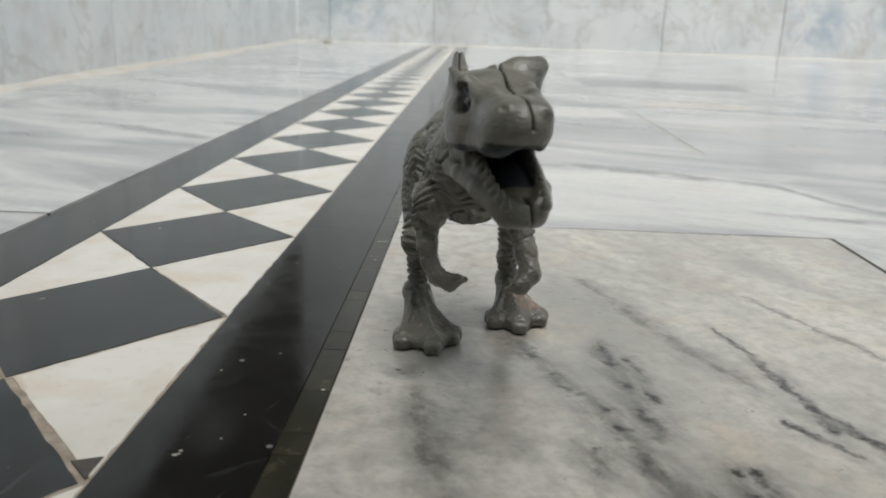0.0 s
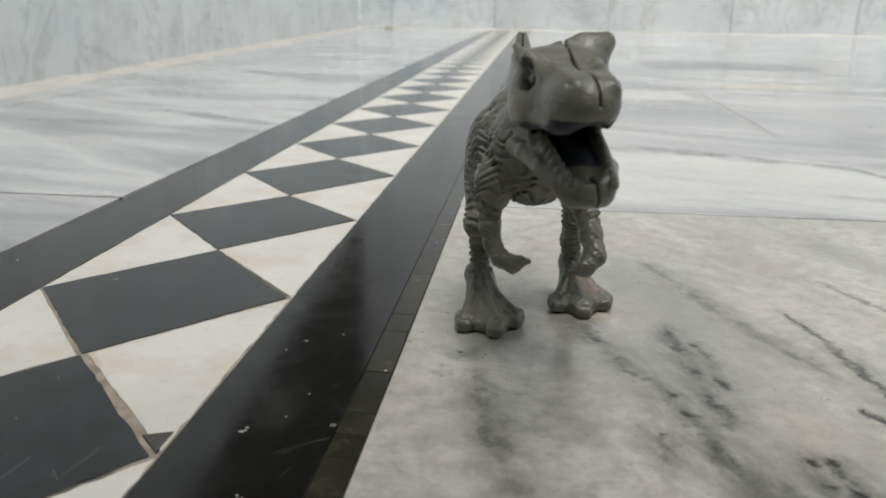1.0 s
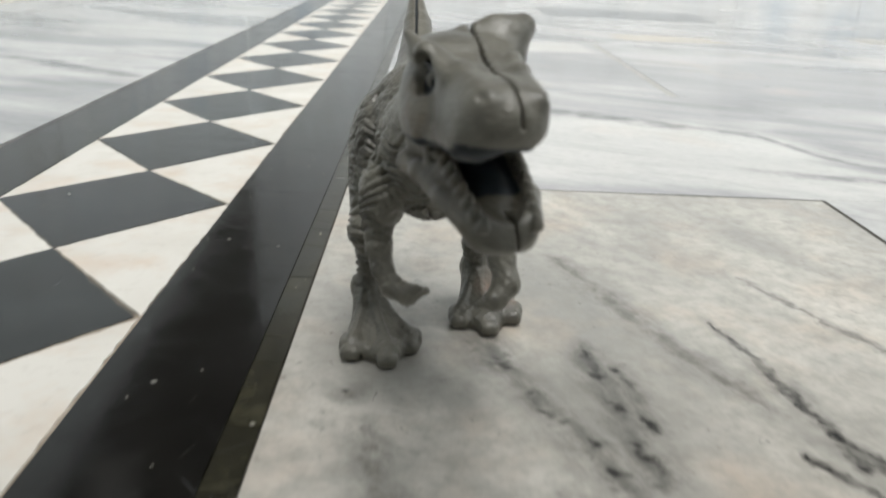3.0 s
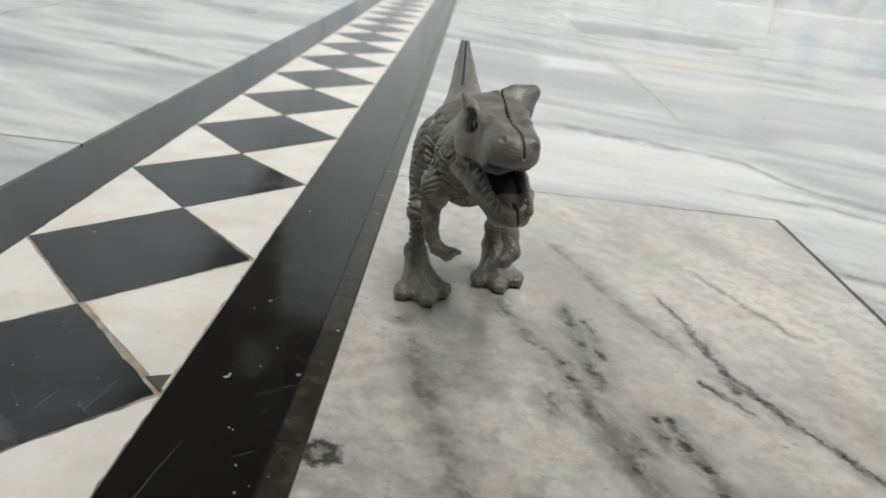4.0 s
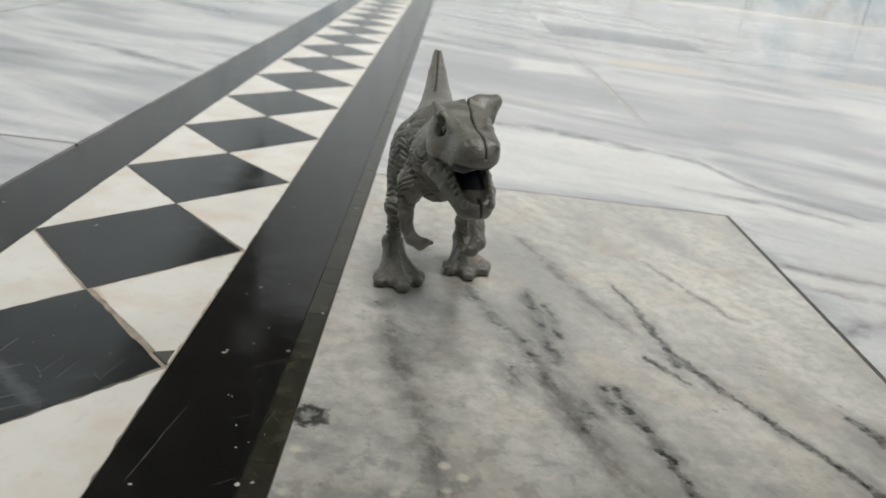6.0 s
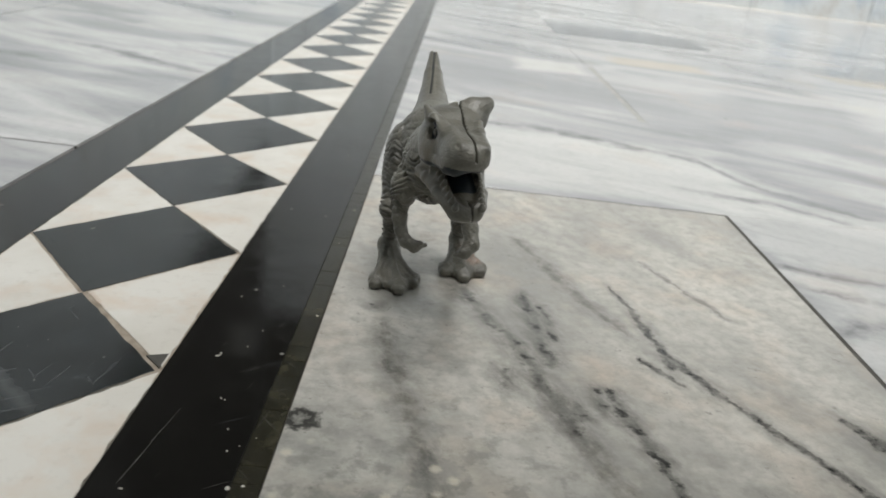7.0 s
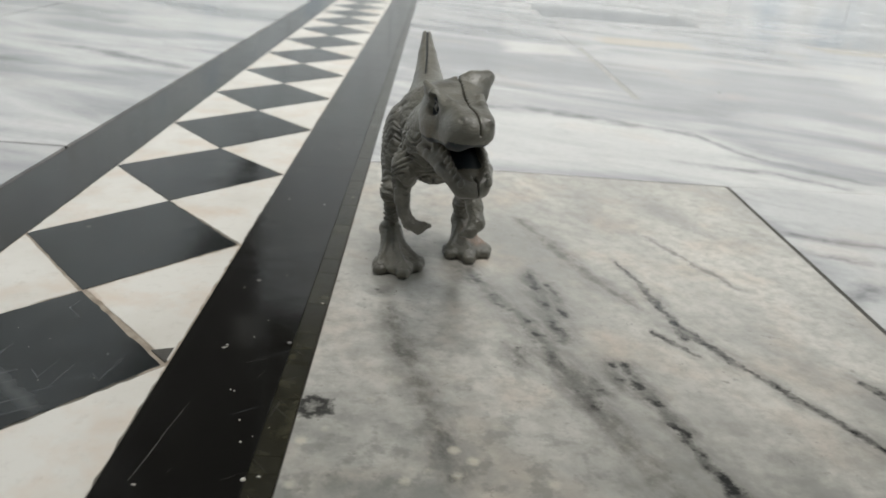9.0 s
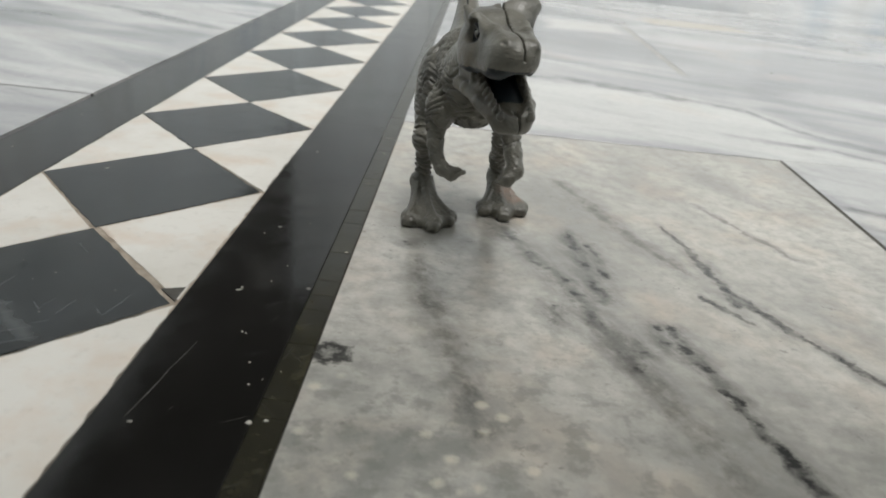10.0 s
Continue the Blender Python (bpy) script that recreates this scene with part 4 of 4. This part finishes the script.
slab("slab", rect(EDGE_R, 0.4245, 0.4703, 0.985, 0.0002), M_PALE)
slab("slab", rect(0.4355, 0.866, 0.4703, 0.99, 0.0002), M_PALE)
slab("joint", rect(0.4245, 0.4355, 0.4703, 0.988, 0), M_FILLED, -0.0003, 0.0001)
slab("joint", rect(-0.66, -0.2032, 0.0390, 0.0418, 0), M_JOINT, -0.0003, 0.0001)
slab("joint", rect(EDGE_R, 0.423, 0.0568, 0.0606, 0), M_JOINT, -0.0003, 0.0001)
slab("joint", rect(0.4200, 0.4238, -0.86, 0.0567, 0), M_JOINT, -0.0003, 0.0001)
slab("joint", [(0.4232, 0.0590), (0.864, 0.0765), (0.864, 0.0812), (0.4232, 0.0612)], M_JOINT, -0.0004, 0.0001)
# grey slabs on the wall side of the border
rows_l = [-3.64, -2.72, -1.80, -0.88, 0.0404, 0.96, 1.88, 2.80, 3.72, 4.66]
for y0, y1 in zip(rows_l[:-1], rows_l[1:]):
    for x0, x1 in ((-0.66, -0.203), (-1.10, -0.661)):
        slab("slab", rect(x0, x1, y0, y1, 0.0015 if abs(y0) < 0.9 else GAP), M_GREY if y0 > 0 else M_PALE, random.uniform(-0.0004, 0.0))

# border: black strips, edging, diamonds and triangles
for x0, x1, ys in ((BLACK_L, X_L - 0.0006, [-3.2, -2.1, -0.95, 0.43, 1.5, 2.6, 3.6, 4.62]), (X_R + 0.0004, BLACK_R, [-3.2, -2.0, -0.78, 0.03, 0.95, 1.9, 3.0, 3.9, 4.6])):
    for y0, y1 in zip(ys[:-1], ys[1:]):
        slab("strip", rect(x0, x1, y0, y1, 0.00004), M_BLACK, -0.0002, 0.00008)
edge_cuts = [-3.2, -2.3, -1.4, -0.9]
while edge_cuts[-1] < 4.4:
    edge_cuts.append(edge_cuts[-1] + random.uniform(0.012, 0.05) * (1 if -0.5 < edge_cuts[-1] < 0.25 else 6))
for y0, y1 in zip(edge_cuts[:-1], edge_cuts[1:]):
    slab("edging", rect(BLACK_R, EDGE_R, y0, y1, 0.00012), M_EDGE, -0.0006 + random.uniform(-0.0001, 0.0001), 0.0002)

PITCH = 0.1608
N_FIX, L_FIX = {1: -0.085, 2: 0.069, 3: 0.234}, {0: -0.167, 1: -0.006, 2: 0.152}


def near(k):
    return (-0.0695, N_FIX.get(k, -0.085 + PITCH * (k - 1)))


def right(k):
    return (X_R - 0.0025, PITCH * (k - 1) - (0.002 if k == 0 else 0))


def left(k):
    return (X_L, L_FIX.get(k, -0.006 + PITCH * (k - 1)))


def shrunk(poly, g):
    out = []
    for i in range(len(poly)):
        p, a, b = (Vector(poly[j % len(poly)]) for j in (i, i - 1, i + 1))
        e1, e2 = (p - a).normalized(), (b - p).normalized()
        n1, n2 = Vector((-e1.y, e1.x)), Vector((-e2.y, e2.x))
        out.append(tuple(p + (n1 + n2) * (g / (1 + n1.dot(n2) + 1e-6))))
    return out


slab("grout", rect(X_L - 0.001, X_R + 0.001, -0.332, -0.160, 0), M_TAN, -0.0005, 0.0001)
slab("grout", rect(X_L - 0.001, X_R + 0.001, -0.1599, 4.55, 0), M_GROUT, -0.0006, 0.0001)
slab("grout", rect(X_L - 0.001, X_R + 0.001, -2.9, -0.3321, 0), M_GROUT, -0.0006, 0.0001)
def chipped(poly):
    """The outline with small uneven steps along its edges."""
    out = []
    for (ax, ay), (bx, by) in zip(poly, poly[1:] + poly[:1]):
        n = max(1, int(math.hypot(bx - ax, by - ay) / 0.006))
        for i in range(n):
            j = 0.0 if i == 0 else 0.00055
            out.append((ax + (bx - ax) * i / n + chip.uniform(-j, j), ay + (by - ay) * i / n + chip.uniform(-j, j)))
    return out


chip = random.Random(9)
for k in range(-18, 28):
    g = 0.0004
    if near(k + 1)[1] > 4.6:
        break
    dia = shrunk([near(k), right(k), near(k + 1), left(k)], g)
    slab("tile", chipped(dia) if -4 < k < 6 else dia, M_DIAMOND, random.uniform(-0.0001, 0.0001))
    wide = 0.0019 if k == -1 else 0.0
    tri_r = [(X_R, right(k)[1] + 1.1 * wide), (X_R, right(k + 1)[1]), (near(k + 1)[0] + wide, near(k + 1)[1] + 0.3 * wide)]
    tri_l = [left(k), (near(k + 1)[0] - 0.5 * wide, near(k + 1)[1] - 0.5 * wide), (X_L, left(k + 1)[1] - 0.7 * wide)]
    for tri in (tri_r, tri_l):
        tri = shrunk(tri, g + random.uniform(0, 0.0003))
        slab("tile", chipped(tri) if -4 < k < 6 else tri, M_WHITE, random.uniform(-0.0001, 0.0001))

slab("filler", [(0.0030, -0.3195), (0.0030, -0.3050), (-0.0075, -0.3090)], M_JOINT, 0.0004, 0.0001)

# ---------- paint flecks and crumbs lying on the floor ----------
rng = random.Random(4)
verts, faces = [], []


def fleck(x, y, r, z=0.0):
    n = 7
    o = len(verts)
    a0, sq = rng.uniform(0, 6.28), rng.uniform(0.45, 1.0)
    for i in range(n):
        a = a0 + i * 6.283 / n
        q = r * rng.uniform(0.65, 1.15)
        u, v = q * math.cos(a), q * sq * math.sin(a)
        verts.append((x + u, y + v, z - 0.0002))
        verts.append((x + 0.7 * u, y + 0.7 * v, z + min(r * 0.12, 0.00025)))
    faces.append(tuple(o + 2 * i + 1 for i in range(n)))
    for i in range(n):
        j = (i + 1) % n
        faces.append((o + 2 * i, o + 2 * j, o + 2 * j + 1, o + 2 * i + 1))


FLECKS = [(-0.107, -0.149, 0.0016), (-0.068, -0.041, 0.0012), (0.072, -0.243, 0.0025), (0.055, -0.38, 0.0016), (-0.103, -0.007, 0.001), (0.043, -0.341, 0.0012), (0.029, -0.3, 0.002), (-0.05, -0.342, 0.001), (-0.106, -0.149, 0.002), (0.062, -0.404, 0.003), (0.068, -0.402, 0.003), (0.028, -0.301, 0.003), (0.02, -0.411, 0.0025), (0.051, -0.364, 0.0014), (-0.073, -0.038, 0.0012), (-0.105, -0.148, 0.002), (-0.073, -0.039, 0.0015), (0.07, -0.048, 0.002), (-0.193, 0.483, 0.003), (0.029, -0.298, 0.002)]
for x, y, r in FLECKS:
    fleck(x, y, r * 0.45)
for i in range(120):
    fleck(rng.uniform(-0.20, 0.075), rng.uniform(-0.45, 0.5), rng.uniform(0.0002, 0.0006))
for i in range(40):
    fleck(rng.uniform(-0.65, -0.2), rng.uniform(0.0, 0.7), rng.uniform(0.0004, 0.0012))
debris = new("flecks", mesh_of("flecks", verts, faces, [M_FLECK]))
tagged(debris, "pale paint flecks and crumbs scattered on the floor", "debris", kind="stuff")

verts, faces = [], []


def scratch(ax, ay, bx, by, w):
    o, d = len(verts), Vector((bx - ax, by - ay)).normalized()
    for x, y, h in ((ax, ay, 0.3), ((ax + bx) / 2 + w, (ay + by) / 2, 1.0), (bx, by, 0.5)):
        verts.append((x - d.y * w * h, y + d.x * w * h, -0.00012))
        verts.append((x + d.y * w * h, y - d.x * w * h, -0.00012))
    faces.extend(((o, o + 1, o + 3, o + 2), (o + 2, o + 3, o + 5, o + 4)))


scratch(0.025, -0.352, 0.0205, -0.380, 0.00014)
scratch(0.0215, -0.376, 0.017, -0.409, 0.00022)
for i in range(9):
    x, y, a, q = rng.uniform(0.015, 0.055), rng.uniform(-0.44, -0.2), rng.uniform(0.6, 2.4), rng.uniform(0.003, 0.012)
    scratch(x, y, x + q * math.cos(a), y + q * math.sin(a), 0.00006)
scuffs = new("scuffs", mesh_of("scuffs", verts, faces, [M_SCUFF]))
tagged(scuffs, "thin pale scratches across the black stone strip", "scratches", kind="stuff")

verts, faces = [], []
CRUMBS = [(0.090, -0.172, 0.0010), (0.096, -0.196, 0.0008), (0.115, -0.222, 0.0008), (0.586, 0.575, 0.0030)]
for x, y, r in CRUMBS:
    for i in range(3):
        fleck(x + rng.uniform(-0.003, 0.003), y + rng.uniform(-0.003, 0.003), r * rng.uniform(0.5, 1.0))
crumbs = new("crumbs", mesh_of("crumbs", verts, faces, [M_JOINT]))
tagged(crumbs, "tiny dark crumbs of dirt beside the toy", "debris", kind="stuff")


def scrap():
    """A small crumpled piece of white paper."""
    bm = bmesh.new()
    bmesh.ops.create_icosphere(bm, subdivisions=3, radius=1.0)
    for v in bm.verts:
        k = 0.8 + 0.45 * noise.noise(v.co * 2.3) + 0.2 * noise.noise(v.co * 6.0)
        v.co = Vector((v.co.x * 0.036 * k, v.co.y * 0.022 * k, max(-0.0, 0.010 + v.co.z * 0.013 * k)))
    me = bpy.data.meshes.new("paper_scrap")
    bm.to_mesh(me)
    bm.free()
    me.materials.append(M_FLECK)
    ob = new("paper_scrap", me)
    ob.location = (-0.80, 4.42, 0.0)
    tagged(ob, "small crumpled white paper scrap lying by the wall", "paper")


scrap()
